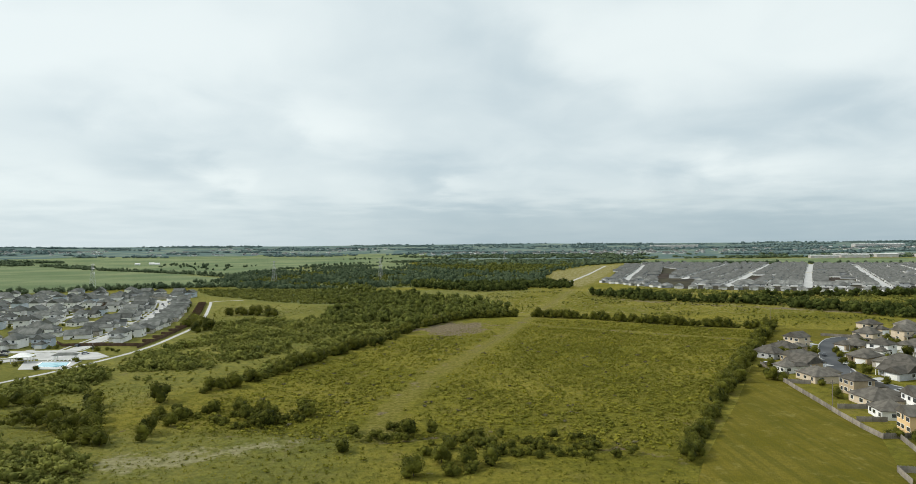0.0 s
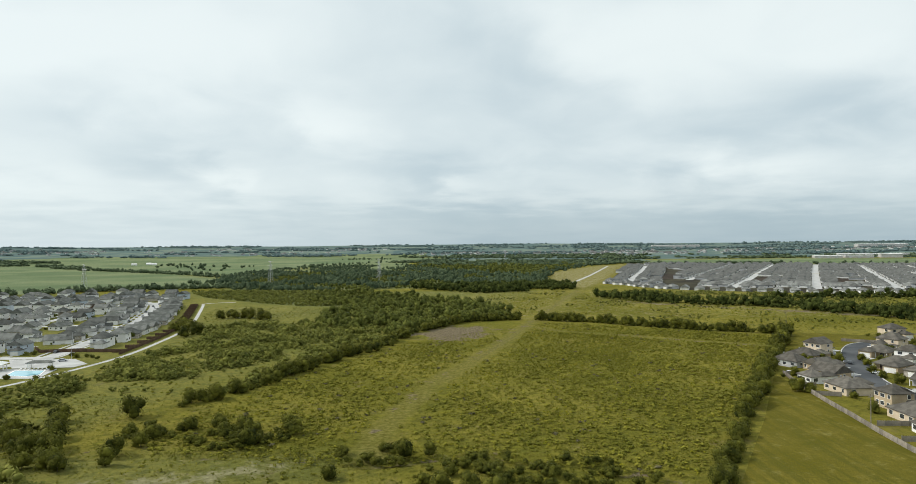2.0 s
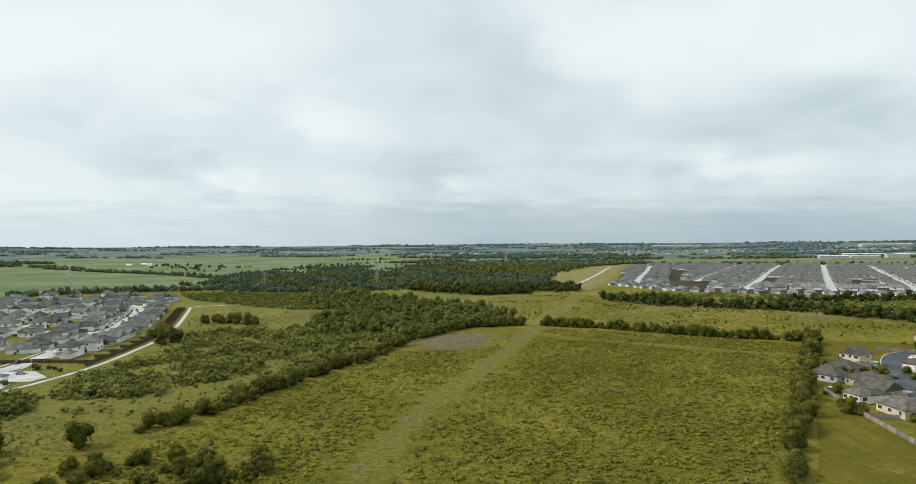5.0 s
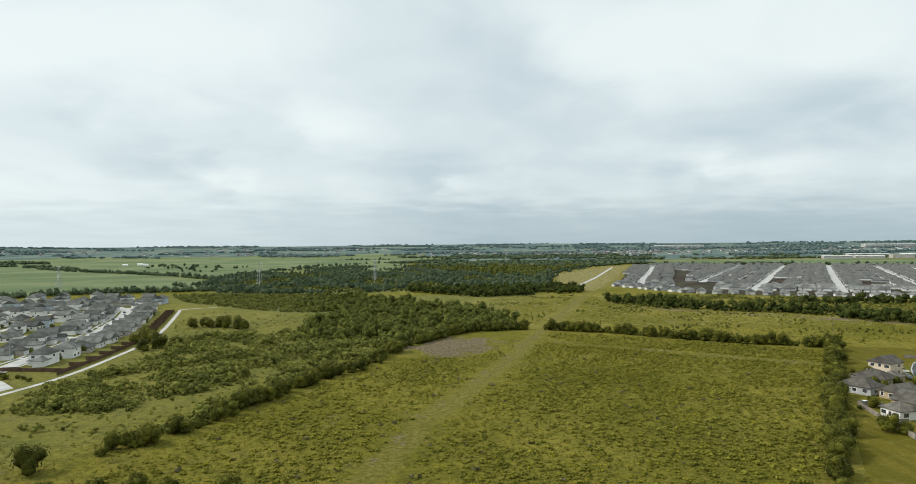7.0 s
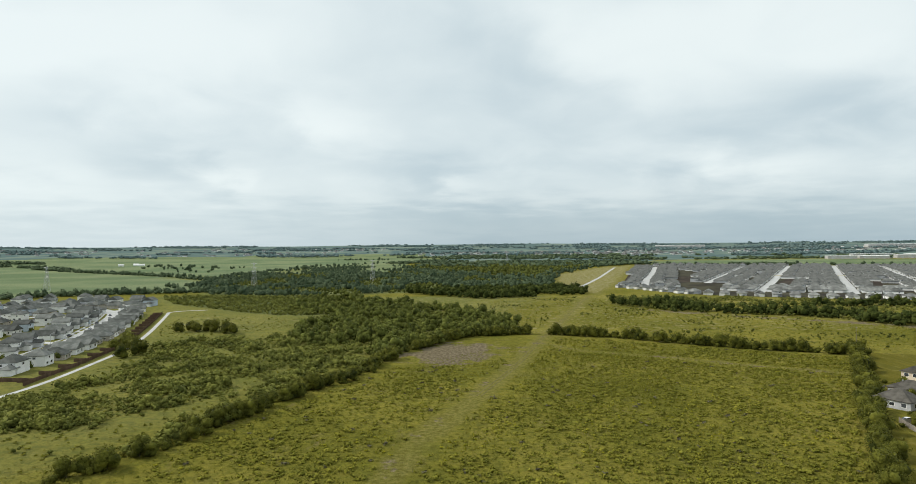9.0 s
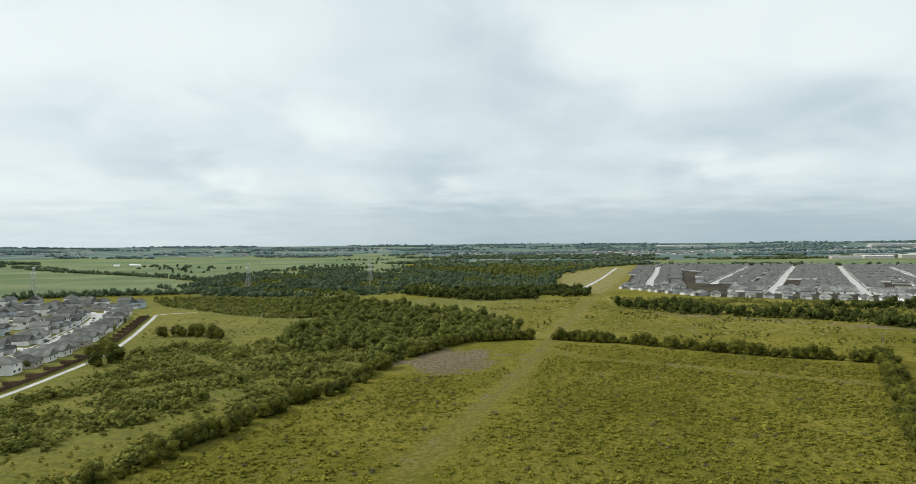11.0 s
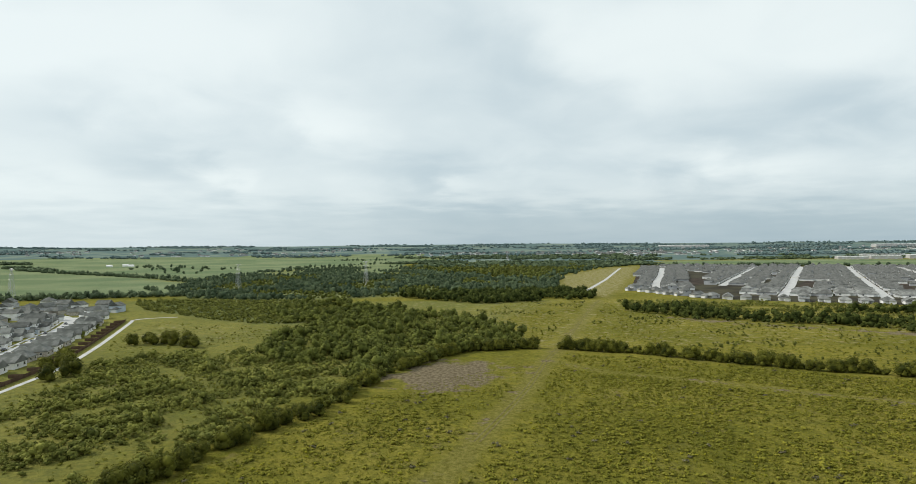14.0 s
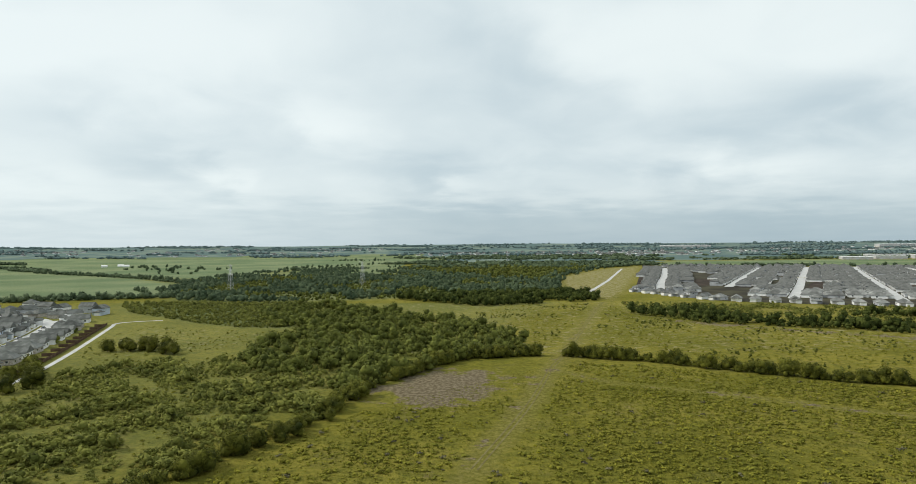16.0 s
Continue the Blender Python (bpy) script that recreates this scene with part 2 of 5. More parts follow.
M["meadow"] = material("meadow", ground_paint, 0.95, lambda n, co: (n.noise(co, 0.8, 6, 0.7), 1.1), spec=0.02)


# far ground: aerial haze is painted in as blue-grey-green base colours
def hazed_ground_paint(n, co):
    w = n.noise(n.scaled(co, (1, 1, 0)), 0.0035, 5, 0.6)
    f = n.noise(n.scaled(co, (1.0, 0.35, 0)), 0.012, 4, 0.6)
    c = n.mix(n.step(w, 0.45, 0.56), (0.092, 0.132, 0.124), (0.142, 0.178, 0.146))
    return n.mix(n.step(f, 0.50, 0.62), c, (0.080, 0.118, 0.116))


M["distance"] = material("distance", hazed_ground_paint, 1.0, spec=0.0)

# ---- mesh helpers ----


def mesh_np(name, verts, faces, mats, index=None, smooth=False):
    """A mesh from arrays; all faces have the same number of corners."""
    verts, faces = np.asarray(verts, np.float32), np.asarray(faces, np.int32)
    me = bpy.data.meshes.new(name)
    me.vertices.add(len(verts))
    me.vertices.foreach_set("co", verts.ravel())
    k = faces.shape[1]
    me.loops.add(faces.size)
    me.loops.foreach_set("vertex_index", faces.ravel())
    me.polygons.add(len(faces))
    me.polygons.foreach_set("loop_start", np.arange(0, faces.size, k, dtype=np.int32))
    if index is not None:
        me.polygons.foreach_set("material_index", np.asarray(index, np.int32))
    me.polygons.foreach_set("use_smooth", np.full(len(faces), smooth))
    for m in mats:
        me.materials.append(m)
    me.update(calc_edges=True)
    me.validate()
    return me


class Solid:
    """Gathers boxes, roofs and tubes into one mesh."""

    def __init__(self):
        self.v, self.f = [], []

    def add(self, verts, faces):
        k = len(self.v)
        self.v += [tuple(p) for p in verts]
        self.f += [tuple(i + k for i in q) for q in faces]
        return self

    def box(self, x0, x1, y0, y1, z0, z1):
        v = [(x, y, z) for z in (z0, z1) for x, y in ((x0, y0), (x1, y0), (x1, y1), (x0, y1))]
        return self.add(v, [(3, 2, 1, 0), (4, 5, 6, 7), (0, 1, 5, 4), (1, 2, 6, 5), (2, 3, 7, 6), (3, 0, 4, 7)])

    def hip(self, x0, x1, y0, y1, z, pitch, gable=False, over=0.5, thick=0.22):
        """A hipped or gabled roof with eaves; the ridge runs along the longer side."""
        x0, x1, y0, y1 = x0 - over, x1 + over, y0 - over, y1 + over
        w, d = x1 - x0, y1 - y0
        r = min(w, d) / 2
        top = z + thick + r * pitch
        cx, cy = (x0 + x1) / 2, (y0 + y1) / 2
        cut = 0.0 if gable else r
        a, b = ((x0 + cut, cy), (x1 - cut, cy)) if w >= d else ((cx, y0 + cut), (cx, y1 - cut))
        if abs(w - d) < 0.01 and not gable:
            a, b = (cx - 0.1, cy), (cx + 0.1, cy)
        v = [(x, y, zz) for zz in (z, z + thick) for x, y in ((x0, y0), (x1, y0), (x1, y1), (x0, y1))]
        v += [(*a, top), (*b, top)]
        f = [(3, 2, 1, 0), (0, 1, 5, 4), (1, 2, 6, 5), (2, 3, 7, 6), (3, 0, 4, 7)]
        if w >= d:
            f += [(4, 5, 9, 8), (6, 7, 8, 9), (5, 6, 9), (7, 4, 8)]
        else:
            f += [(5, 6, 9, 8), (7, 4, 8, 9), (4, 5, 8), (6, 7, 9)]
        return self.add(v, f)

    def tube(self, p, q, r, r2=None, sides=6):
        p, q = Vector(p), Vector(q)
        r2 = r if r2 is None else r2
        m = (q - p).to_track_quat("Z", "Y").to_matrix()
        ring = [m @ Vector((math.cos(t), math.sin(t), 0)) for t in (2 * math.pi * k / sides for k in range(sides))]
        v = [p + c * r for c in ring] + [q + c * r2 for c in ring]
        f = [(k, (k + 1) % sides, sides + (k + 1) % sides, sides + k) for k in range(sides)]
        return self.add(v, f + [tuple(range(sides))[::-1], tuple(range(sides, 2 * sides))])

    def mesh(self, name, mat, smooth=False):
        me = bpy.data.meshes.new(name)
        me.from_pydata(self.v, [], self.f)
        me.materials.append(mat)
        me.update()
        return me


def part(name, solid, mat, parent, label=""):
    ob = new(name, solid.mesh(name, mat) if isinstance(solid, Solid) else solid)
    ob.parent = parent
    return tagged(ob, label)


def inside(poly, x, y):
    """Which of the places lie in the polygon."""
    x, y = np.asarray(x, float), np.asarray(y, float)
    res = np.zeros(x.shape, bool)
    for (x0, y0), (x1, y1) in zip(poly, poly[1:] + poly[:1]):
        if y0 == y1:
            continue
        hit = (y0 > y) != (y1 > y)
        res ^= hit & (x < (x1 - x0) * (y - y0) / (y1 - y0) + x0)
    return res


def along(line, x, y):
    """Distance from places to a polyline."""
    x, y = np.asarray(x, float), np.asarray(y, float)
    best = np.full(x.shape, 1e9)
    for (x0, y0), (x1, y1) in zip(line, line[1:]):
        dx, dy = x1 - x0, y1 - y0
        t = np.clip(((x - x0) * dx + (y - y0) * dy) / (dx * dx + dy * dy), 0, 1)
        best = np.minimum(best, np.hypot(x - x0 - t * dx, y - y0 - t * dy))
    return best


def soft(poly, x, y, w):
    """1 well inside the polygon, 0 well outside, sloping over w metres."""
    d = along(poly + poly[:1], x, y)
    return np.clip(0.5 + np.where(inside(poly, x, y), d, -d) / w, 0, 1)


def stations(line, gap, start=0.0):
    """Places along a polyline every gap metres: (x, y, heading in radians)."""
    res, left = [], start
    for (x0, y0), (x1, y1) in zip(line, line[1:]):
        n = math.hypot(x1 - x0, y1 - y0)
        while left <= n:
            res.append((x0 + (x1 - x0) * left / n, y0 + (y1 - y0) * left / n, math.atan2(y1 - y0, x1 - x0)))
            left += gap
        left -= n
    return res


def scatter(poly, spacing, rng, jitter=0.45):
    """Uneven places that fill a polygon, about spacing apart."""
    xs, ys = [p[0] for p in poly], [p[1] for p in poly]
    gx, gy = np.meshgrid(np.arange(min(xs), max(xs), spacing), np.arange(min(ys), max(ys), spacing))
    x = gx.ravel() + rng.uniform(-jitter, jitter, gx.size) * spacing
    y = gy.ravel() + rng.uniform(-jitter, jitter, gx.size) * spacing
    k = inside(poly, x, y)
    return np.c_[x[k], y[k]]


def ribbon(line, width, z=0.05, thick=0.12):
    """A road or path: a band with real thickness along a polyline."""
    s = Solid()
    pts = [Vector(p) for p in line]
    rows = []
    for i, p in enumerate(pts):
        d = (pts[min(i + 1, len(pts) - 1)] - pts[max(i - 1, 0)]).normalized()
        side = Vector((d.y, -d.x)) * width / 2
        rows.append((p - side, p + side))
    v = [(*q, zz) for a, c in rows for zz in (z - thick, z) for q in (a, c)]
    f = []
    for i in range(len(rows) - 1):
        k = 4 * i
        f += [(k + 2, k + 3, k + 7, k + 6), (k, k + 2, k + 6, k + 4), (k + 3, k + 1, k + 5, k + 7)]
    return s.add(v, f)


def smoothed(line, n=6):
    """A polyline rounded off (Catmull-Rom)."""
    p = [Vector(q) for q in line]
    p = [p[0] * 2 - p[1]] + p + [p[-1] * 2 - p[-2]]
    res = []
    for i in range(1, len(p) - 2):
        for k in range(n):
            t = k / n
            a, b_, c, d = p[i - 1:i + 3]
            res.append(0.5 * ((2 * b_) + (c - a) * t + (2 * a - 5 * b_ + 4 * c - d) * t * t + (3 * b_ - a - 3 * c + d) * t ** 3))
    return [tuple(q) for q in res] + [tuple(p[-2])]


def slab(poly, z=0.04, thick=0.15):
    s = Solid()
    k = len(poly)
    area = sum(x0 * y1 - x1 * y0 for (x0, y0), (x1, y1) in zip(poly, poly[1:] + poly[:1]))
    poly = poly if area > 0 else poly[::-1]
    v = [(x, y, z) for x, y in poly] + [(x, y, z - thick) for x, y in poly]
    return s.add(v, [tuple(range(k))] + [((i + 1) % k, i, k + i, k + (i + 1) % k) for i in range(k)])


def setting(name, solid, mat, label, category=""):
    return tagged(new(name, solid.mesh(name, mat)), label, category or name.split("_")[0], kind="structure")

# ---- plan (metres) ----
HEDGE_NORTH = [(60, 503), (98, 488), (122, 470), (145, 455), (172, 438), (205, 424)]
HEDGE_EAST = [(63, 171), (77, 195), (98.5, 234), (126, 280), (168, 349), (208, 418)]
HEDGE_WEST = [(-104, 252), (-98, 263), (-84, 291), (-76, 316), (-61, 350), (-44, 384), (-36, 420)]
WOOD_EDGE = [(-36, 420), (-31, 440), (-18, 458), (-8, 478), (10, 499), (30, 504), (45, 508)]
GRASS_WEST = [(-165, 236), (-150, 262), (-140, 282), (-128, 299), (-117, 316), (-97, 341), (-82, 322), (-90, 295), (-104, 268), (-112, 246)]
STRIP = [(-27, 195), (-24, 230), (-10, 290), (8, 340), (30, 405), (48, 470), (66, 525), (93, 615), (127, 729), (150, 800)]
CROSS_TRACK = [(48, 470), (70, 440), (110, 418), (160, 385), (190, 372)]
BARE = [(-33, 434), (-20, 464), (-2, 472), (22, 462), (24, 440), (17, 418), (-4, 402), (-22, 410)]
BARE_NORTH = [(160, 640), (230, 585), (290, 540), (340, 500), (350, 515), (290, 560), (225, 605), (170, 655)]
CREEK = [(-170, 214), (-130, 204), (-89, 195), (-54, 202), (-40, 193), (-25, 190), (-12, 194), (2, 197), (21, 192), (38, 187), (59, 172), (75, 160), (100, 145)]
PALE_MEADOW = [(-112, 178), (-70, 188), (-50, 200), (-42, 186), (-60, 176), (-80, 160), (-100, 160)]
LAWN = [(57, 150), (66, 168), (79, 190), (103, 230), (142, 300), (140, 276), (133, 232), (128, 188), (114, 160), (110, 130), (50, 130)]
LAWN_NORTH = [(172, 352), (205, 415), (222, 428), (290, 400), (262, 385), (212, 370)]
DENSE = [(-170, 716), (-150, 790), (-100, 765), (-50, 705), (0, 655), (30, 588), (46, 544), (45, 508), (10, 499), (-20, 456), (-36, 425), (-80, 452), (-112, 500), (-118, 600)]
SCRUB = [(-182, 462), (-150, 500), (-112, 500), (-80, 455), (-36, 432), (-36, 412), (-61, 350), (-84, 291), (-99, 265), (-150, 265), (-172, 337), (-178, 390)]
SCRUB_WEST = [(-192, 282), (-179, 313), (-173, 337), (-150, 354), (-125, 290), (-147, 262), (-172, 240), (-215, 250)]
SCRUB_SOUTH = [(-160, 196), (-128, 186), (-104, 172), (-80, 156), (-80, 136), (-170, 136)]
UPPER_SCRUB = [(-350, 830), (-150, 810), (-118, 720), (-118, 615), (-160, 632), (-205, 660), (-240, 690), (-300, 740)]
FAR_WOOD = [(-400, 1040), (-440, 1240), (-260, 1350), (-20, 1380), (147, 1080), (131, 957), (13, 891), (-68, 860), (-219, 816), (-310, 860)]
OPEN_WOOD = [(-440, 1240), (-488, 1500), (-300, 1760), (-60, 1780), (-20, 1380), (-260, 1350)]
MID_WOOD = [(-68, 853), (13, 891), (150, 905), (158, 870), (150, 815), (85, 790), (25, 765)]
EAST_WOOD = [(152, 712), (228, 690), (300, 664), (380, 680), (520, 672), (560, 600), (560, 430), (420, 420), (341, 470), (323, 514), (282, 581), (188, 631), (150, 690)]
LINE_NORTH = [(-960, 1590), (-715, 1418), (-538, 1282), (-365, 1090)]
LINE_SOUTH = [(-700, 760), (-560, 790), (-480, 850), (-392, 880), (-300, 905)]
CROP_1 = [(-365, 1080), (-300, 915), (-392, 890), (-480, 860), (-560, 800), (-900, 760), (-1900, 1500), (-1300, 1900), (-960, 1580), (-538, 1270)]
CROP_2 = [(-365, 1150), (-538, 1330), (-960, 1640), (-1300, 2050), (-1700, 2500), (-620, 2600), (-70, 2450), (-30, 2250), (-270, 1960), (-420, 1600)]
CROP_3 = [(500, 1830), (650, 1700), (1150, 1570), (1800, 1450), (2300, 1900), (1500, 2000), (700, 2150)]
GOLD_FIELD = [(160, 800), (212, 932), (254, 1054), (322, 1260), (420, 1568), (482, 1787), (330, 1600), (183, 1285), (150, 1080), (140, 920)]
LEFT_PATH = [(-215, 240), (-203, 274), (-194, 299), (-187, 331), (-184, 364), (-188, 410), (-196, 462), (-213, 519), (-234, 579), (-256, 640), (-262, 656), (-255, 668), (-235, 676)]
FAR_TRACK = [(150, 885), (158, 912), (240, 1150), (375, 1578)]

# ---- the ground: one sheet to the horizon ----


def graded(lo, hi, near0, near1, fine, grow):
    """Grid lines, fine between near0 and near1, wider and wider outside."""
    res, s, p = list(np.arange(near0, near1 + fine, fine)), fine, near1 + fine
    while p < hi:
        s *= grow
        p = min(p + s, hi)
        res.append(p)
    s, p = fine, near0
    while p > lo:
        s *= grow
        p = max(p - s, lo)
        res.insert(0, p)
    return np.array(res)


REACH = 4800.0


def ground_height(x, y):
    """Flat plain that rises very slowly to low far hills."""
    r = np.hypot(x, y - 90)
    t = np.clip((r - 1900) / (REACH - 1900), 0, 1)
    wave = np.sin(x * 0.0021 + 1.0) * 2.5 + np.sin(x * 0.0053 + y * 0.001) * 1.5
    return t * t * (3 - 2 * t) * (53 + wave)


def build_ground():
    gx = graded(-REACH, REACH, -280, 260, 4.0, 1.09)
    gy = graded(-REACH + 90, REACH + 90, 130, 680, 4.0, 1.09)
    X, Y = np.meshgrid(gx, gy)
    # squeeze the square into a disc, so that the sheet ends at one distance all round
    q = np.maximum(np.abs(X), np.abs(Y - 90)) / np.maximum(np.hypot(X, Y - 90), 1e-6)
    far = np.clip((np.hypot(X, Y - 90) - 2500) / 1500, 0, 1)
    X, Y = X * (1 - far + far * q), 90 + (Y - 90) * (1 - far + far * q)
    Z = ground_height(X, Y)
    # the creek's gully
    Z = Z - 1.3 * np.clip(1 - along(CREEK, X, Y) / 5.0, 0, 1)
    Z = np.where((X < -180) | (X > 118), np.minimum(Z, 0.0) * 0.3 + np.maximum(Z - 0.3, 0), Z)
    n, m = X.shape
    idx = np.arange(n * m).reshape(n, m)
    F = np.stack([idx[:-1, :-1], idx[:-1, 1:], idx[1:, 1:], idx[1:, :-1]], -1).reshape(-1, 4)
    r = np.hypot(X, Y - 90).reshape(n, m)
    cx, cy = X[:-1, :-1].ravel(), Y[:-1, :-1].ravel()
    field = ((cx < -150) & (np.hypot(cx, cy) < 2900)) | inside(CROP_1, cx, cy) | inside(CROP_2, cx, cy) | inside(CROP_3, cx, cy)
    # past 2 km, outside the crops, faces take the haze-coloured distance material
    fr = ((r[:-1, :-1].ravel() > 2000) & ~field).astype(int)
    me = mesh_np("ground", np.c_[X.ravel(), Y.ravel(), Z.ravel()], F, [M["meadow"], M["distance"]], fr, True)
    x, y = X.ravel(), Y.ravel()
    dry = 0.82 * np.clip(1.35 - along(STRIP, x, y) / 7.5, 0, 1)
    dry = np.maximum(dry, 0.8 * np.clip(1.2 - along(CROSS_TRACK, x, y) / 7.0, 0, 1))
    dry = np.maximum(dry, soft(GOLD_FIELD, x, y, 25))
    dry = np.maximum(dry, 0.2 * ((y > 510) & (x > 40) & (y < 800)))
    bare = np.maximum(soft(BARE, x, y, 34), 0.75 * soft(BARE_NORTH, x, y, 20))
    bare = np.maximum(bare, 0.4 * np.clip(1 - along(CREEK, x, y) / 5, 0, 1))
    bare = np.maximum(bare, 0.52 * np.clip(1.2 - along(CROSS_TRACK, x, y) / 4.0, 0, 1))
    crop = np.maximum(np.maximum(soft(CROP_1, x, y, 20), soft(CROP_2, x, y, 30)), soft(CROP_3, x, y, 30))
    crop = np.maximum(crop, 0.9 * ((x < -150) & (y > 1300) & (along(CROP_1[:1] + CROP_2[-1:], x, y) > 60)))
    bare = np.maximum(bare, 0.31 * np.clip(1.25 - along([(px - 3.0, py) for px, py in STRIP], x, y) / 3.5, 0, 1))
    green = 0.20 * np.clip((-x - 104 + 0.4 * (y - 252)) / 25, 0, 1) * (y < 800)
    green = np.maximum(green, 0.20 * np.clip((-15 - x) / 30, 0, 1) * np.clip((206 - y) / 10, 0, 1))
    for q in (FAR_WOOD, OPEN_WOOD, UPPER_SCRUB):
        green = np.maximum(green, 0.6 * soft(q, x, y, 30))
    crop = np.maximum(crop, green)
    straw = np.maximum(0.88 * soft(PALE_MEADOW, x, y, 16), 0.45 * np.clip(1.1 - along(CREEK, x, y) / 9, 0, 1))
    straw = np.maximum(straw, 0.38 * soft([(100, 300), (150, 375), (190, 400), (165, 350), (125, 285)], x, y, 20))
    straw = np.maximum(straw, 0.53 * ((y > 512) & (x > -60) & (y < 800) & (x < 420)))
    straw = np.maximum(straw, 0.52 * soft([(-235, 645), (-120, 600), (-118, 545), (-190, 505), (-222, 560)], x, y, 20))
    straw = np.maximum(straw, 0.72 * soft(GOLD_FIELD, x, y, 25))
    straw = np.maximum(straw, 0.55 * soft([(-18, 168), (8, 166), (6, 160), (-14, 160)], x, y, 6))
    col = me.color_attributes.new("zone", "FLOAT_COLOR", "POINT")
    col.data.foreach_set("color", np.c_[dry, bare, crop, straw].astype(np.float32).ravel())
    tagged(new("ground", me), "wide green and yellow scrub meadow with dry strips and crop fields", "ground", kind="structure")


build_ground()
setting("lawn_east", slab(LAWN, 0.03), M["grass_plot"], "mown olive-green lawn strip along the fence", "lawn")
setting("lawn_north", slab(LAWN_NORTH, 0.03), M["grass_plot"], "mown olive-green grass behind the houses", "lawn")

# ---- leaves and trees ----


def ico():
    """The corners and faces of a small icosahedron."""
    g = (1 + 5 ** 0.5) / 2
    v = np.array([(-1, g, 0), (1, g, 0), (-1, -g, 0), (1, -g, 0), (0, -1, g), (0, 1, g), (0, -1, -g), (0, 1, -g), (g, 0, -1), (g, 0, 1), (-g, 0, -1), (-g, 0, 1)], float)
    v /= np.linalg.norm(v[0])
    f = np.array([(0, 11, 5), (0, 5, 1), (0, 1, 7), (0, 7, 10), (0, 10, 11), (1, 5, 9), (5, 11, 4), (11, 10, 2), (10, 7, 6), (7, 1, 8),
                  (3, 9, 4), (3, 4, 2), (3, 2, 6), (3, 6, 8), (3, 8, 9), (4, 9, 5), (2, 4, 11), (6, 2, 10), (8, 6, 7), (9, 8, 1)])
    return v, f


def crown(rng, width, height, base, lobes, count, size, core=0.72):
    """A crown as triangles: uneven lobes, each a dark heart with leaf sprays standing out of it. The trunk's foot is at the origin."""
    V, F, k = [], [], 0
    iv, jf = ico()
    spots = []
    for i in range(lobes):
        a, q = rng.uniform(0, 2 * math.pi), math.sqrt(rng.uniform(0, 1)) * 0.62
        hgt = rng.uniform(0.14, 0.78) if lobes > 1 else 0.5
        r = width * rng.uniform(0.24, 0.36) if lobes > 1 else width * 0.5
        c = np.array([math.cos(a) * q * width * 0.5, math.sin(a) * q * width * 0.5, base + hgt * (height - base)])
        flat = min(1.0, (height - base) / width * 1.25)
        spots.append((c, r, flat))
        if core > 0:
            v = iv * r * core * rng.uniform(0.85, 1.15, (12, 1)) * (1, 1, flat) + c
            v[:, 2] = np.maximum(v[:, 2], 0.05)
            V.append(v)
            F.append(jf + k)
            k += 12
    per = max(1, count // lobes)
    for c, r, flat in spots:
        d = rng.normal(size=(per, 3))
        d /= np.linalg.norm(d, axis=1)[:, None]
        d[:, 2] = np.where(d[:, 2] < -0.45, -d[:, 2], d[:, 2])
        p = c + d * (1, 1, flat) * r * rng.uniform(0.82, 1.12, (per, 1))
        p[:, 2] = np.maximum(p[:, 2], size * 0.4)
        t1 = np.cross(d, rng.normal(size=(per, 3)))
        t1 /= np.linalg.norm(t1, axis=1)[:, None]
        nrm = d + rng.normal(size=(per, 3)) * 0.42 + (0, 0, 0.15)
        t1 -= nrm * (np.sum(t1 * nrm, axis=1) / np.sum(nrm * nrm, axis=1))[:, None]
        t2 = np.cross(nrm, t1)
        t2 /= np.linalg.norm(t2, axis=1)[:, None]
        s = size * rng.uniform(0.6, 1.35, (per, 1))
        a, b_, c_ = p + t1 * s, p - t1 * s * 0.5 + t2 * s * 0.8, p - t1 * s * 0.5 - t2 * s * 0.8
        V.append(np.stack([a, b_, c_], 1).reshape(-1, 3))
        F.append(np.arange(3 * per).reshape(-1, 3) + k)
        k += 3 * per
    return np.concatenate(V), np.concatenate(F)


def stuff(name, kinds, places, sizes, rng, mat, label, category, chunk=None):
    """Plants without number as one object: each place gets one of the given crowns, turned and scaled."""
    V, F, k = [], [], 0
    pick = rng.integers(0, len(kinds), len(places))
    turn = rng.uniform(0, 2 * math.pi, len(places))
    z = ground_height(places[:, 0], places[:, 1])
    for i, (v, f) in enumerate(kinds):
        m = np.where(pick == i)[0]
        if not len(m):
            continue
        c, s = np.cos(turn[m])[:, None], np.sin(turn[m])[:, None]
        w = sizes[m][:, None]
        tall = w * rng.uniform(0.85, 1.15, (len(m), 1))
        x = (v[None, :, 0] * c - v[None, :, 1] * s) * w + places[m, 0][:, None]
        y = (v[None, :, 0] * s + v[None, :, 1] * c) * w + places[m, 1][:, None]
        zz = v[None, :, 2] * tall + z[m][:, None]
        V.append(np.stack([x, y, zz], -1).reshape(-1, 3))
        F.append((f[None] + (np.arange(len(m)) * len(v))[:, None, None] + k).reshape(-1, 3))
        k += len(m) * len(v)
    me = mesh_np(name, np.concatenate(V), np.concatenate(F), [mat], None, True)
    return tagged(new(name, me), label, category, kind="stuff")


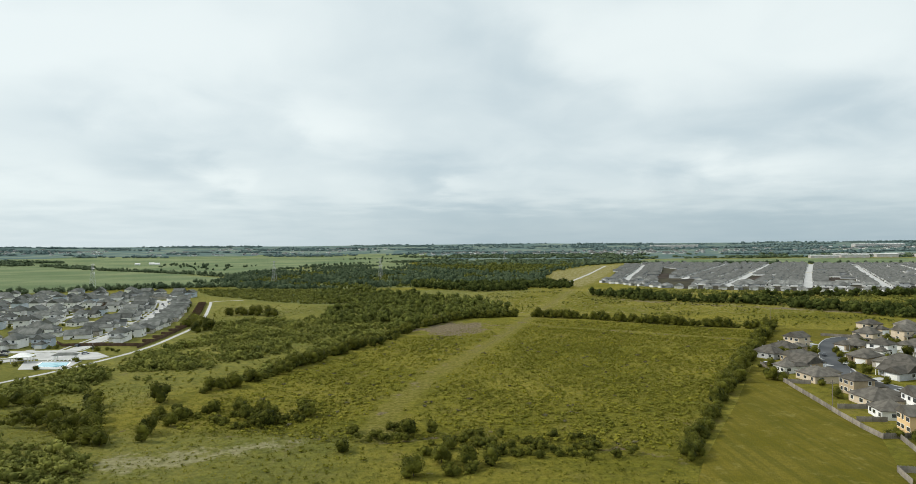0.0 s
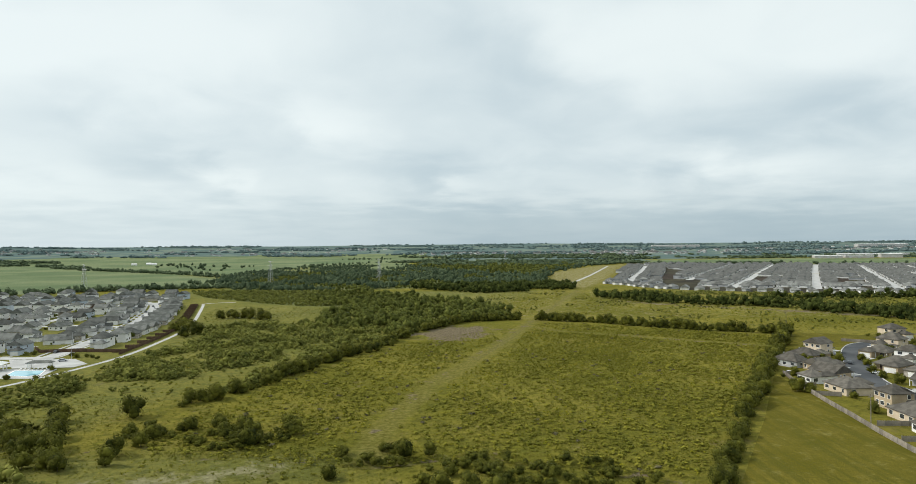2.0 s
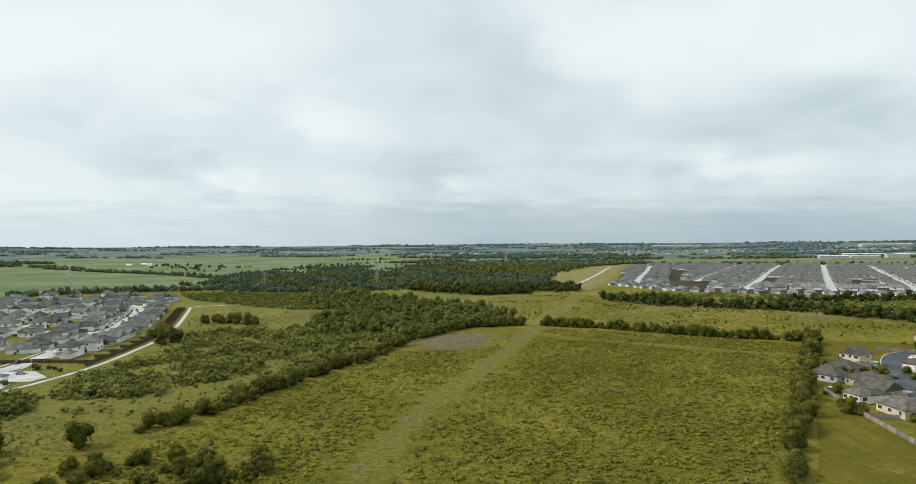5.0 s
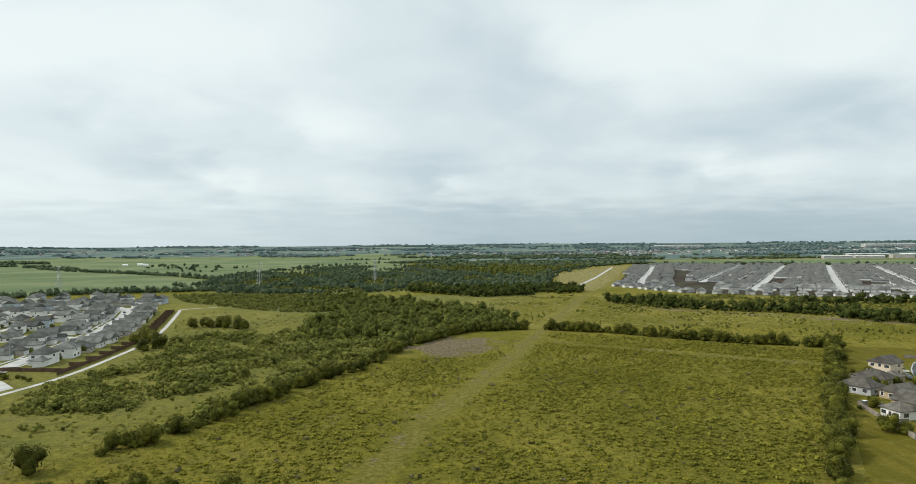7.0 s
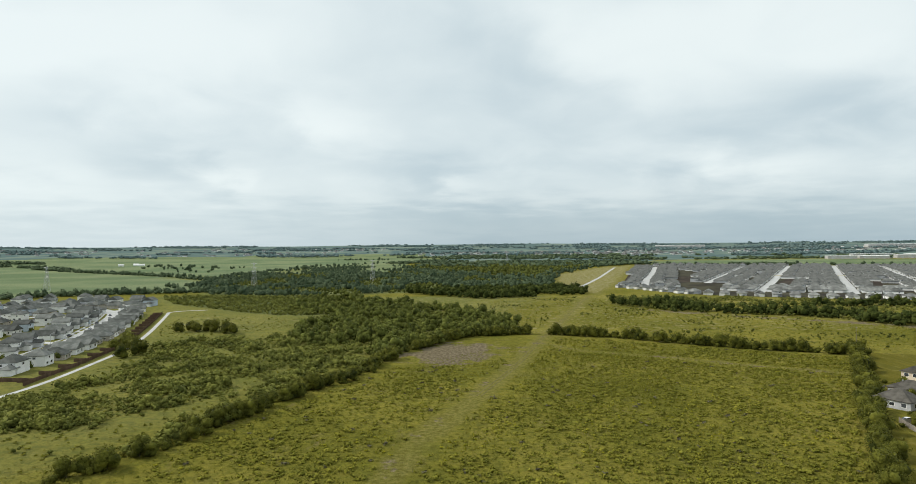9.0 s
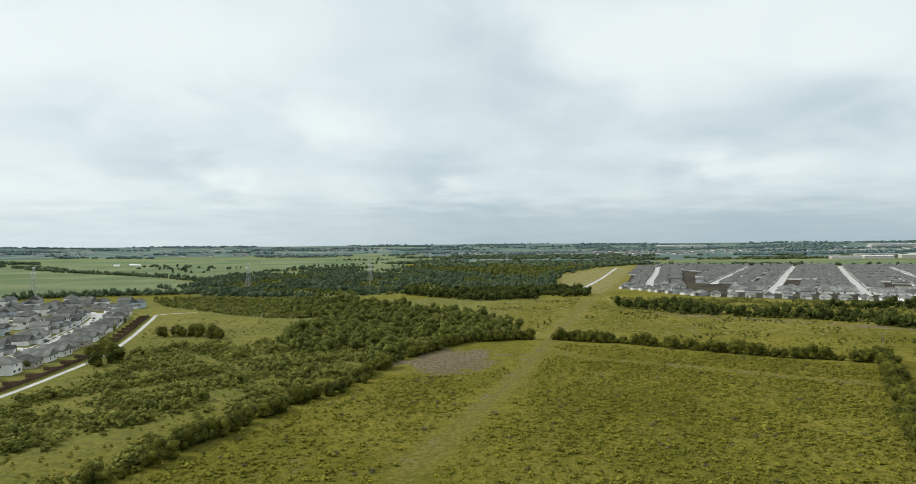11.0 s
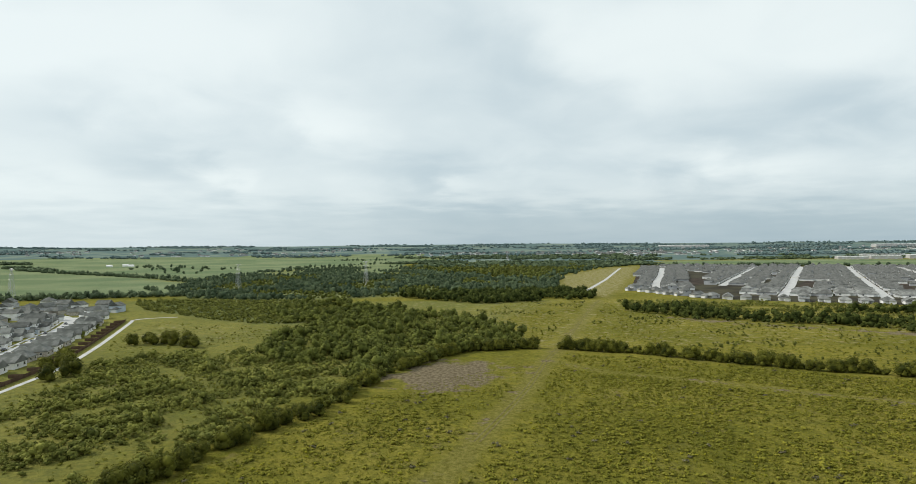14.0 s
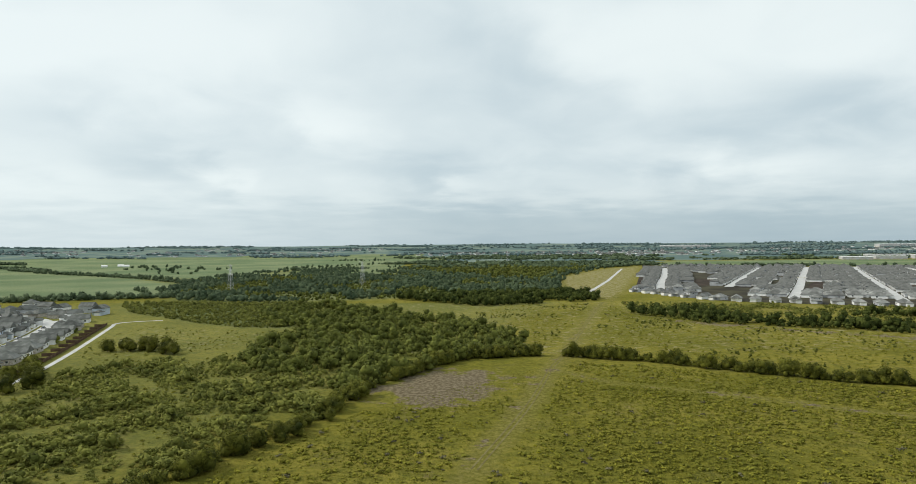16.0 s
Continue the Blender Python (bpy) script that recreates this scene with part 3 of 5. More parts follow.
def trunk_solid(rng, height, r):
    s = Solid()
    lean = Vector((rng.uniform(-0.06, 0.06), rng.uniform(-0.06, 0.06), 1)) * height * 0.55
    s.tube((0, 0, -0.3), lean * 0.5, r, r * 0.75, 7)
    s.tube(lean * 0.5, lean, r * 0.75, r * 0.45, 6)
    for k in range(4):
        a = k * 1.57 + rng.uniform(-0.4, 0.4)
        s.tube(lean * rng.uniform(0.45, 0.8), lean * 0.9 + Vector((math.cos(a), math.sin(a), 0.35)) * height * 0.24, r * 0.4, r * 0.12, 5)
    return s


def tree_kind(name, seed, width, height, base, lobes, count, size, mat, label, category="tree"):
    """One tree, as a pattern to copy: trunk and crown."""
    rng = np.random.default_rng(seed)
    root = tagged(new(name), label, category)
    part("trunk", trunk_solid(rng, height, max(0.06, height * 0.022)), M["bark"], root)
    v, f = crown(rng, width, height, base, lobes, count, size)
    part("crown", mesh_np("crown", v, f, [mat], None, True), None, root)
    return root


rng = np.random.default_rng(7)
BROAD = [tree_kind("broadleaf_tree", 10 + k, 7.2, 6.6, 0.5, 13, 1050, 0.29, M["tree_leaf"], "dark green broadleaf tree with a rounded leafy crown in the meadow") for k in range(4)]
BUSHES = [tree_kind("bush", 30 + k, 4.6, 3.0, 0.1, 8, 640, 0.20, M["tree_leaf"], "dense olive-green bush growing low in the grass", "bush") for k in range(4)]
used = set()


def plant(kinds, x, y, scale, group, label=""):
    """A tree or bush of its own at a place."""
    src = kinds[int(rng.integers(0, len(kinds)))]
    m = pose(x, y, float(ground_height(np.array(x), np.array(y))) - 0.05, 0, 0, rng.uniform(0, 360))
    if src in used:
        ob = copy_thing(src, m)
    else:
        used.add(src)
        ob, ob.matrix_basis = src, m
    ob.scale = (scale, scale, scale * rng.uniform(0.88, 1.12))
    return tagged(ob, label, "", group)


def hedge(line, gap, lo, hi, spread, group, label):
    for x, y, h in stations(line, gap):
        plant(BROAD if rng.random() < 0.7 else BUSHES, x + rng.uniform(-spread, spread), y + rng.uniform(-spread, spread), rng.uniform(lo, hi), group, label)


hedge(HEDGE_NORTH, 2.4, 0.68, 1.1, 1.5, "hedgerow trees", "dark green tree in a hedgerow between two meadows")
hedge(HEDGE_EAST[:3], 3.0, 0.5, 0.85, 1.8, "boundary trees", "olive-green young tree in a row beside a mown lawn")
hedge(HEDGE_EAST[2:], 2.7, 0.7, 1.1, 2.4, "boundary trees", "dark green tree in a dense row beside a mown lawn")
hedge(HEDGE_WEST, 3.0, 0.6, 1.0, 3.2, "wood edge trees", "dark green tree at the edge of scrub and meadow")
hedge(WOOD_EDGE, 3.2, 0.75, 1.1, 2.2, "wood edge trees", "dark green tree at the edge of scrub and meadow")
for x, y, s in ((-115, 238, 1.15), (-34, 179, 0.62), (-56, 224, 0.75), (-12, 160, 0.95), (-5, 170, 0.8), (2, 168, 0.8), (-16, 195, 0.75), (208, 412, 0.9), (214, 432, 0.95),
                (222, 436, 0.8), (206, 430, 0.8), (-160, 232, 0.9), (-168, 236, 0.85), (-150, 215, 0.85), (-142, 208, 0.95), (-134, 204, 0.9), (-128, 199, 0.85), (-146, 222, 0.8), (-100, 199, 0.75),
                (-112, 189, 0.95), (-117, 196, 1.05), (-122, 205, 1.0), (-127, 214, 1.05), (-132, 223, 1.0), (-137, 232, 0.95), (-119, 188, 0.8), (-108, 186, 0.7), (-125, 199, 0.9), (-98, 191, 0.75), (-96, 206, 0.7), (-64, 206, 0.85), (-53, 217, 0.85), (-96, 214, 0.75), (-88, 222, 0.7), (-80, 226, 0.7), (-74, 214, 0.8), (-66, 216, 0.75), (-70, 222, 0.7), (-172, 232, 0.9), (-180, 228, 0.9), (135, 268, 0.85), (139, 266, 0.7), (9, 168, 0.75), (-9, 197, 0.6)):
    plant(BROAD, x, y, s, "meadow trees")
for x, y, r, k in ((-70, 212, 16, 26), (-96, 220, 14, 18), (-145, 216, 16, 24), (5, 182, 18, 30), (-25, 194, 12, 14), (34, 180, 18, 16), (-2, 164, 9, 10), (-62, 214, 12, 8), (14, 188, 18, 14), (-60, 208, 9, 6)):
    for i in range(k):
        a, q = rng.uniform(0, 6.28), r * math.sqrt(rng.uniform(0, 1))
        plant(BUSHES, x + math.cos(a) * q, y + math.sin(a) * q * 0.6, rng.uniform(0.45, 0.95), "meadow bushes")
for x, y, s in ((-190, 536, 1.1), (-184, 530, 1.2), (-178, 534, 1.3), (-171, 528, 1.2), (-160, 522, 1.2), (-163, 532, 1.25), (-196, 528, 1.1), (-154, 518, 1.1)):
    plant(BROAD, x, y, s, "copse beside the path", "dark green tree in a small copse on a grassy knoll")
for x, y in ((-200, 470), (-196, 464), (-206, 480), (-190, 458), (-202, 458), (-178, 440), (-182, 430)):
    plant(BROAD, x, y, rng.uniform(1.0, 1.35), "trees beside the path", "dark green tree beside a pale concrete path")

r2 = np.random.default_rng(21)
tree_kinds = [crown(r2, 1.0, 0.95, 0.05, 5, 95, 0.072, 0.74) for k in range(6)]
scrub_kinds = [crown(r2, 1.0, 0.62, 0.0, 3, 54, 0.09, 0.7) for k in range(6)]
far_kinds = [crown(r2, 1.0, 0.85, 0.0, 3, 27, 0.11, 0.9) for k in range(5)]
weed_kinds = [crown(r2, 1.0, 0.36, 0.0, 2, 15, 0.15, 0.6) for k in range(6)]
tuft_kinds = [crown(r2, 1.0, 0.4, 0.0, 1, 7, 0.24, 0.0) for k in range(5)]


def blotch(p, scale, seed=0.0):
    """Slow unevenness between 0 and 1 over the plan."""
    return np.array([noise.noise((x * scale + seed, y * scale, seed)) for x, y in p]) * 0.5 + 0.5


p = scatter(DENSE, 5.7, r2)
p = p[blotch(p, 0.03) > 0.40]
stuff("woodland", tree_kinds, p, 3.5 + 6.0 * r2.random(len(p)) ** 1.3, r2, M["wood_leaf"], "dense dark green broadleaf woodland", "woods")
p = np.concatenate([scatter(q, 3.0, r2) for q in (SCRUB, SCRUB_WEST, SCRUB_SOUTH)])
p = p[(along(LEFT_PATH, p[:, 0], p[:, 1]) > np.where((p[:, 1] > 345) & (p[:, 1] < 430), 15, 8)) & (~inside(GRASS_WEST, p[:, 0], p[:, 1]) | (r2.random(len(p)) < 0.05))]
b0 = blotch(p, 0.05, 3.0)
p, b0 = p[b0 > 0.40], b0[b0 > 0.40]
stuff("scrub", scrub_kinds, p, r2.uniform(1.5, 3.4, len(p)) + 5.0 * r2.random(len(p)) ** 2 * (b0 > 0.52), r2, M["scrub_leaf"], "thick olive-green scrub and young trees", "scrub")
p = np.concatenate([scatter(UPPER_SCRUB, 4.8, r2), scatter(DENSE, 6.6, r2)])
p = p[blotch(p, 0.03, 5.0) > 0.28]
stuff("scrub", scrub_kinds, p, r2.uniform(3.0, 6.0, len(p)), r2, M["scrub_leaf"], "open olive-green scrub on rough pasture", "scrub")
p = scatter(FAR_WOOD, 8.0, r2)
b0 = blotch(p, 0.012, 2.0) + 0.35 * (blotch(p, 0.03, 8.0) - 0.5)
dense = b0 > 0.49
stuff("woodland", far_kinds, p[dense], 5.0 + 7.0 * r2.random(dense.sum()), r2, M["far_hazed_leaf"], "distant dark green woodland along a creek", "woods")
q = p[~dense & (r2.random(len(p)) < 0.85)]
stuff("scrub", far_kinds, q, r2.uniform(3.0, 7.0, len(q)), r2, M["wood_leaf"], "lighter green scrub in the gaps of a distant wood", "scrub")
p = scatter(OPEN_WOOD, 11.0, r2)
p = p[blotch(p, 0.009, 4.0) > 0.50]
stuff("scrub", far_kinds, p, r2.uniform(4.0, 9.0, len(p)), r2, M["far_hazed_leaf"], "open scrub and single trees on far pasture", "scrub")
EAST_EDGE = [(155, 690), (195, 640), (285, 595), (330, 530), (350, 480)]
p = np.concatenate([scatter(MID_WOOD, 6.5, r2), scatter(EAST_WOOD, 6.6, r2)])
p = p[blotch(p, 0.018, 9.0) > 0.30]
east = (p[:, 1] < 720) & (p[:, 0] > 150)
p = p[~east | (along(EAST_EDGE, p[:, 0], p[:, 1]) < np.where(p[:, 0] > 285, 24, 12)) | ((p[:, 0] < 222) & (blotch(p, 0.03, 3.0) > 0.42)) | ((blotch(p, 0.020, 1.0) > 0.58) & (p[:, 0] > 300))]
stuff("woodland", tree_kinds, p, 4.0 + 7.0 * r2.random(len(p)) ** 1.4, r2, M["creek_leaf"], "dark green creek woodland below the housing estate", "woods")
p = scatter(EAST_WOOD, 6.6, r2)
p = p[(blotch(p, 0.020, 1.0) < 0.60) & (blotch(p, 0.05, 3.3) > 0.33)]
stuff("scrub", scrub_kinds, p, r2.uniform(1.8, 4.6, len(p)), r2, M["scrub_leaf"], "light green scrub between patches of creek woodland", "scrub")
lines = []
for line, gap, sp in ((LINE_NORTH, 3.2, 9), (LINE_SOUTH, 1.7, 8), ([(-330, 1060), (-420, 1010), (-330, 930)], 6, 14)):
    lines += [(x + r2.uniform(-sp, sp), y + r2.uniform(-sp, sp)) for x, y, h in stations(line, gap)]
p = np.array(lines)
stuff("tree_line", far_kinds, p, r2.uniform(6, 11, len(p)), r2, M["far_hazed_leaf"], "long dark tree line between crop fields", "trees")

FIELD = [(-100, 205), (-88, 255), (-70, 312), (-52, 350), (-30, 400), (0, 400), (28, 420), (50, 480), (62, 492), (122, 462), (172, 430), (202, 414), (160, 345), (120, 280), (95, 235), (60, 178), (20, 190), (-60, 190)]
low_kinds = [crown(r2, 1.0, 0.36, 0.0, 1, 10, 0.22, 0.62) for k in range(6)]
p = scatter(FIELD, 1.75, r2)
d = along(STRIP, p[:, 0], p[:, 1])
east_side = np.clip((p[:, 0] - 0.33 * (p[:, 1] - 250) - 6) / 40, -1, 1)
b0 = blotch(p, 0.03, 4.0) + 0.6 * (blotch(p, 0.11, 2.0) - 0.5) + 0.14 * east_side
free = (d > 4.5 + 9 * r2.random(len(p)) ** 1.5) & (along(CROSS_TRACK, p[:, 0], p[:, 1]) > 3 + 4 * r2.random(len(p)))
m = free & (r2.random(len(p)) < 0.06 + 0.80 * np.clip((b0 - 0.34) / 0.40, 0, 1))
q = p[m]
stuff("weeds", low_kinds, q, 0.6 + 1.8 * r2.random(len(q)) ** 2, r2, M["green_weed_leaf"], "dense green weeds and low shrubs over the meadow", "weeds")
m = free & (r2.random(len(p)) < 0.34)
q = p[m] + r2.uniform(-0.8, 0.8, (int(m.sum()), 2))
stuff("weeds", low_kinds, q, 0.6 + 1.8 * r2.random(len(q)) ** 2, r2, M["weed_leaf"], "low yellow-green weeds over the meadow", "weeds")
m = free & (blotch(p, 0.045, 7.0) + 0.5 * (blotch(p, 0.16, 5.0) - 0.5) > 0.55 + 0.0006 * (p[:, 1] - 200)) & (r2.random(len(p)) < 0.22)
q = p[m]
stuff("flowering_weeds", low_kinds, q, r2.uniform(0.5, 1.5, len(q)), r2, M["flower_leaf"], "bright yellow flowering weeds in patches over the meadow", "weeds")
m = free & (r2.random(len(p)) < 0.012)
q = p[m]
stuff("dry_shrubs", weed_kinds, q, r2.uniform(1.0, 2.8, len(q)), r2, M["twig_leaf"], "brown half-bare shrubs scattered over the meadow", "shrubs")
NEAR = [(-170, 130), (-215, 250), (-150, 262), (-100, 265), (-60, 345), (-30, 400), (50, 480), (205, 414), (100, 240), (60, 165), (60, 130)]
p = scatter(NEAR, 2.2, r2)
p = p[along(STRIP, p[:, 0], p[:, 1]) > 6]
stuff("grass_tufts", tuft_kinds, p, r2.uniform(0.4, 1.1, len(p)), r2, M["weed_leaf"], "uneven tufts of rough meadow grass", "grass")
ROUGH = [(60, 512), (210, 432), (330, 440), (320, 505), (280, 570), (185, 622), (148, 690), (150, 790), (85, 780), (25, 755), (15, 720), (45, 600), (48, 530)]
p = scatter(ROUGH, 5.0, r2)
p = p[(blotch(p, 0.03, 8.0) > 0.57) & (r2.random(len(p)) < 0.7) & (along(STRIP, p[:, 0], p[:, 1]) > 10)]
stuff("weeds", scrub_kinds, p, r2.uniform(0.8, 3.0, len(p)), r2, M["scrub_leaf"], "scattered low bushes on dry pasture", "weeds")

VERGE = [(165, 790), (228, 770), (300, 770), (352, 748), (400, 725), (400, 685), (300, 668), (228, 694), (156, 716)]
p = scatter(VERGE, 4.6, r2)
p = p[blotch(p, 0.03, 2.5) > 0.36]
stuff("scrub", scrub_kinds, p, r2.uniform(2.0, 4.6, len(p)), r2, M["scrub_leaf"], "light green scrub between creek wood and houses", "scrub")

CLEARING = [(-235, 645), (-120, 600), (-118, 545), (-112, 500), (-150, 498), (-190, 480), (-222, 560)]
p = np.concatenate([scatter(q, 4.2, r2) for q in (CLEARING, SCRUB, SCRUB_WEST, [(-185, 130), (-215, 250), (-150, 262), (-100, 262), (-60, 215), (0, 200), (60, 165), (60, 130)])])
p = p[(blotch(p, 0.06, 6.5) > 0.42) & (along(LEFT_PATH, p[:, 0], p[:, 1]) > 4)]
stuff("weeds", weed_kinds, p, 0.7 + 1.8 * r2.random(len(p)) ** 2, r2, M["weed_leaf"], "rough yellow-green weeds between scrub and grass", "weeds")
p = scatter(ROUGH, 4.4, r2)
p = p[(blotch(p, 0.05, 12.0) > 0.40) & (along(STRIP, p[:, 0], p[:, 1]) > 9)]
stuff("weeds", weed_kinds, p, 0.8 + 2.0 * r2.random(len(p)) ** 2, r2, M["weed_leaf"], "low tufted weeds over the dry pasture", "weeds")

# ---- houses ----


def house_solids(seed, storeys, w, d, walls, roof, detail, gable=False, flip=False, wing=True):
    """The pieces of a house whose front looks along -y: (name, solid, material, label). Windows are (frame, pane) pairs."""
    g = random.Random(seed)
    h = 2.75 * storeys + 0.1
    pitch = g.uniform(0.56, 0.70) + (-0.05 if detail > 1 else 0.0)
    s = -1 if flip else 1
    out = []
    ww, wd = w * 0.52, 5.0
    wx0, wx1 = (-w / 2, -w / 2 + ww) if s > 0 else (w / 2 - ww, w / 2)
    body = Solid().box(-w / 2, w / 2, -d / 2, d / 2, -0.3, h)
    if gable:
        r = min(w, d) / 2
        top = h + 0.22 + r * pitch - 0.25
        if w >= d:
            body.add([(-w / 2, -d / 2, h), (-w / 2, d / 2, h), (-w / 2, 0, top), (w / 2, -d / 2, h), (w / 2, d / 2, h), (w / 2, 0, top)], [(1, 0, 2), (3, 4, 5), (0, 3, 5, 2), (4, 1, 2, 5)])
        else:
            body.add([(-w / 2, -d / 2, h), (w / 2, -d / 2, h), (0, -d / 2, top), (-w / 2, d / 2, h), (w / 2, d / 2, h), (0, d / 2, top)], [(0, 1, 2), (4, 3, 5), (3, 0, 2, 5), (1, 4, 5, 2)])
    out.append(("wall", body, walls, ""))
    roofs = Solid().hip(-w / 2, w / 2, -d / 2, d / 2, h, pitch, gable)
    out.append(("roof", roofs, roof, ""))
    if wing:
        out.append(("wall", Solid().box(wx0, wx1, -d / 2 - wd, -d / 2 + 0.4, -0.3, 2.9), walls, ""))
        out.append(("roof", Solid().hip(wx0, wx1, -d / 2 - wd, -d / 2 + 2.6, 2.9, pitch, gable and g.random() < 0.7), roof, ""))
        cx = (wx0 + wx1) / 2
        out.append(("garage_door", Solid().box(cx - 2.4, cx + 2.4, -d / 2 - wd - 0.06, -d / 2 - wd + 0.02, 0, 2.25), M["garage"], ""))
        px0, px1 = (wx1 + 0.2, w / 2) if s > 0 else (-w / 2, wx0 - 0.2)
        out.append(("porch_roof", Solid().hip(px0, px1, -d / 2 - 2.0, -d / 2 + 0.6, 2.75, 0.3, False, 0.25, 0.18), roof, ""))
        if detail > 1:
            for x in (px0 + 0.2, px1 - 0.2):
                out.append(("porch_post", Solid().box(x - 0.12, x + 0.12, -d / 2 - 1.9, -d / 2 - 1.66, -0.2, 2.75), M["white_trim"], ""))
            out.append(("front_door", Solid().box((px0 + px1) / 2 - 0.5, (px0 + px1) / 2 + 0.5, -d / 2 - 0.07, -d / 2 + 0.02, 0, 2.1), M["brown_fence"], ""))
    wins = []
    for k in range(storeys):
        z = 0.95 + 2.9 * k
        n = 3 if detail > 1 else (2 if k == 0 else 1)
        for i in range(n):
            wins.append(("back", -w / 2 + w * (i + 0.5) / n + g.uniform(-0.4, 0.4), z))
        if k or detail > 1:
            wins.append(("front", (w * 0.25) * s, z))
        if k:
            wins.append(("front", -(w * 0.22) * s, z))
        if detail > 1 or k == storeys - 1:
            wins.append(("west", g.uniform(-0.3, 0.3) * d, z))
            wins.append(("east", g.uniform(-0.3, 0.3) * d, z))
    for side, p, z in wins:
        hw, hh = g.choice((0.55, 0.8, 0.95)), g.choice((1.2, 1.4))
        frame_, pane = Solid(), Solid()
        for sol, grow, deep in ((frame_, 0.12, 0.05), (pane, 0.0, 0.07)):
            a, b_, z0, z1 = p - hw - grow, p + hw + grow, z - grow, z + hh + grow
            if side == "back":
                sol.box(a, b_, d / 2 - 0.02, d / 2 + deep, z0, z1)
            elif side == "front":
                sol.box(a, b_, -d / 2 - deep, -d / 2 + 0.02, z0, z1)
            elif side == "west":
                sol.box(-w / 2 - deep, -w / 2 + 0.02, a, b_, z0, z1)
            else:
                sol.box(w / 2 - 0.02, w / 2 + deep, a, b_, z0, z1)
        out.append(("window", (frame_, pane), None, ""))
    if detail > 1 and g.random() < 0.5:
        out.append(("roof_vent", Solid().box(w * 0.2, w * 0.2 + 0.4, 0.8, 1.2, h + 0.5, h + min(w, d) / 2 * pitch + 0.3), M["steel"], ""))
    return out


def house_thing(name, pieces, label, category="house"):
    root = tagged(new(name), label, category)
    for nm, sol, mat, lab in pieces:
        if nm == "window":
            fr = part("window", sol[0], M["white_trim"], root)
            part("pane", sol[1], M["glass"], fr)
        else:
            part(nm, sol, mat, root, lab)
    return root


class Pattern:
    """A thing that stands first itself and is then copied."""

    def __init__(self, root):
        self.root, self.fresh = root, True

    def at(self, m, group="", label=""):
        if self.fresh:
            self.fresh, self.root.matrix_basis = False, m
            return tagged(self.root, label, "", group)
        return tagged(copy_thing(self.root, m), label, "", group)


def house_row(line, offset, gap, start=0.0, sides=(1, -1), jitter=1.0):
    """Places for houses on both sides of a street: (x, y, turn in degrees)."""
    res = []
    for x, y, h in stations(line, gap, start):
        for s in sides:
            o = offset + rng.uniform(-jitter, jitter)
            res.append((x - math.sin(h) * s * o, y + math.cos(h) * s * o, math.degrees(h) + (0 if s > 0 else 180)))
    return res


def free_places(places, taken, gap, streets=(), clear=11.0, bounds=None):
    res = []
    for x, y, a in places:
        if bounds and not bool(inside(bounds, np.array([x]), np.array([y]))[0]):
            continue
        if any((x - u) ** 2 + (y - v) ** 2 < gap * gap for u, v in taken):
            continue
        if any(float(along(s, np.array([x]), np.array([y]))[0]) < clear for s in streets):
            continue
        taken.append((x, y))
        res.append((x, y, a))
    return res


# the estate of white and grey houses to the west
STREET_A = [(-262, 318), (-232, 332), (-224, 356), (-232, 405), (-242, 459), (-252, 500), (-288, 602), (-314, 660)]
STREET_B = [(-248, 482), (-300, 492), (-350, 470), (-440, 430)]
STREET_C = [(-328, 560), (-420, 545), (-540, 500)]
STREET_D = [(-340, 628), (-430, 620), (-580, 575)]
STREET_E = [(-330, 515), (-345, 640), (-352, 700)]
STREET_F = [(-224, 356), (-290, 350), (-360, 340)]
STREET_G = [(-318, 664), (-345, 690), (-400, 705), (-560, 660)]
WEST_STREETS = [STREET_A, STREET_B, STREET_C, STREET_D, STREET_E, STREET_F, STREET_G]
for i, st in enumerate(WEST_STREETS):
    setting("road_west", ribbon(smoothed(st), 8.6 if i == 0 else 7.0, 0.06 + 0.012 * i), M["concrete"], "pale grey concrete street between houses", "road")
ring = [(-316 + 15 * math.cos(t), 664 + 15 * math.sin(t)) for t in (k * math.pi / 10 for k in range(20))]
setting("road_turning_circle", slab(ring, 0.15), M["concrete"], "round pale concrete turning circle at a street end", "road")
setting("pavement_path", ribbon(smoothed(LEFT_PATH), 2.7, 0.08), M["concrete"], "pale concrete footpath winding along the estate fence", "path")
for sgn in (-1, 1):
    line = []
    for x, y, h in stations(STREET_A, 12):
        line.append((x - math.sin(h) * 6.6 * sgn, y + math.cos(h) * 6.6 * sgn))
    setting("pavement_west", ribbon(line, 1.5, 0.17), M["concrete"], "pale concrete pavement beside a street", "pavement")

WEST_BOUNDS = [(-205, 395), (-196, 372), (-240, 365), (-250, 300), (-420, 280), (-640, 560), (-600, 720), (-430, 790), (-330, 740), (-280, 695), (-262, 660), (-214, 500), (-200, 440)]
taken = []
spots = free_places(house_row(STREET_A[3:], 18.5, 16.5, 4.0), taken, 14.0, WEST_STREETS, 12.5, WEST_BOUNDS)
for st in (STREET_C, STREET_D, STREET_E, STREET_B, STREET_F, STREET_G):
    spots += free_places(house_row(st, 18.5, 16.0, 8.0), taken, 15.0, WEST_STREETS, 12.5, WEST_BOUNDS)
spots += free_places([(x, y, rng.choice((0, 90, 200))) for x, y in scatter(WEST_BOUNDS, 20, rng)], taken, 18.0, WEST_STREETS, 13.0, WEST_BOUNDS)
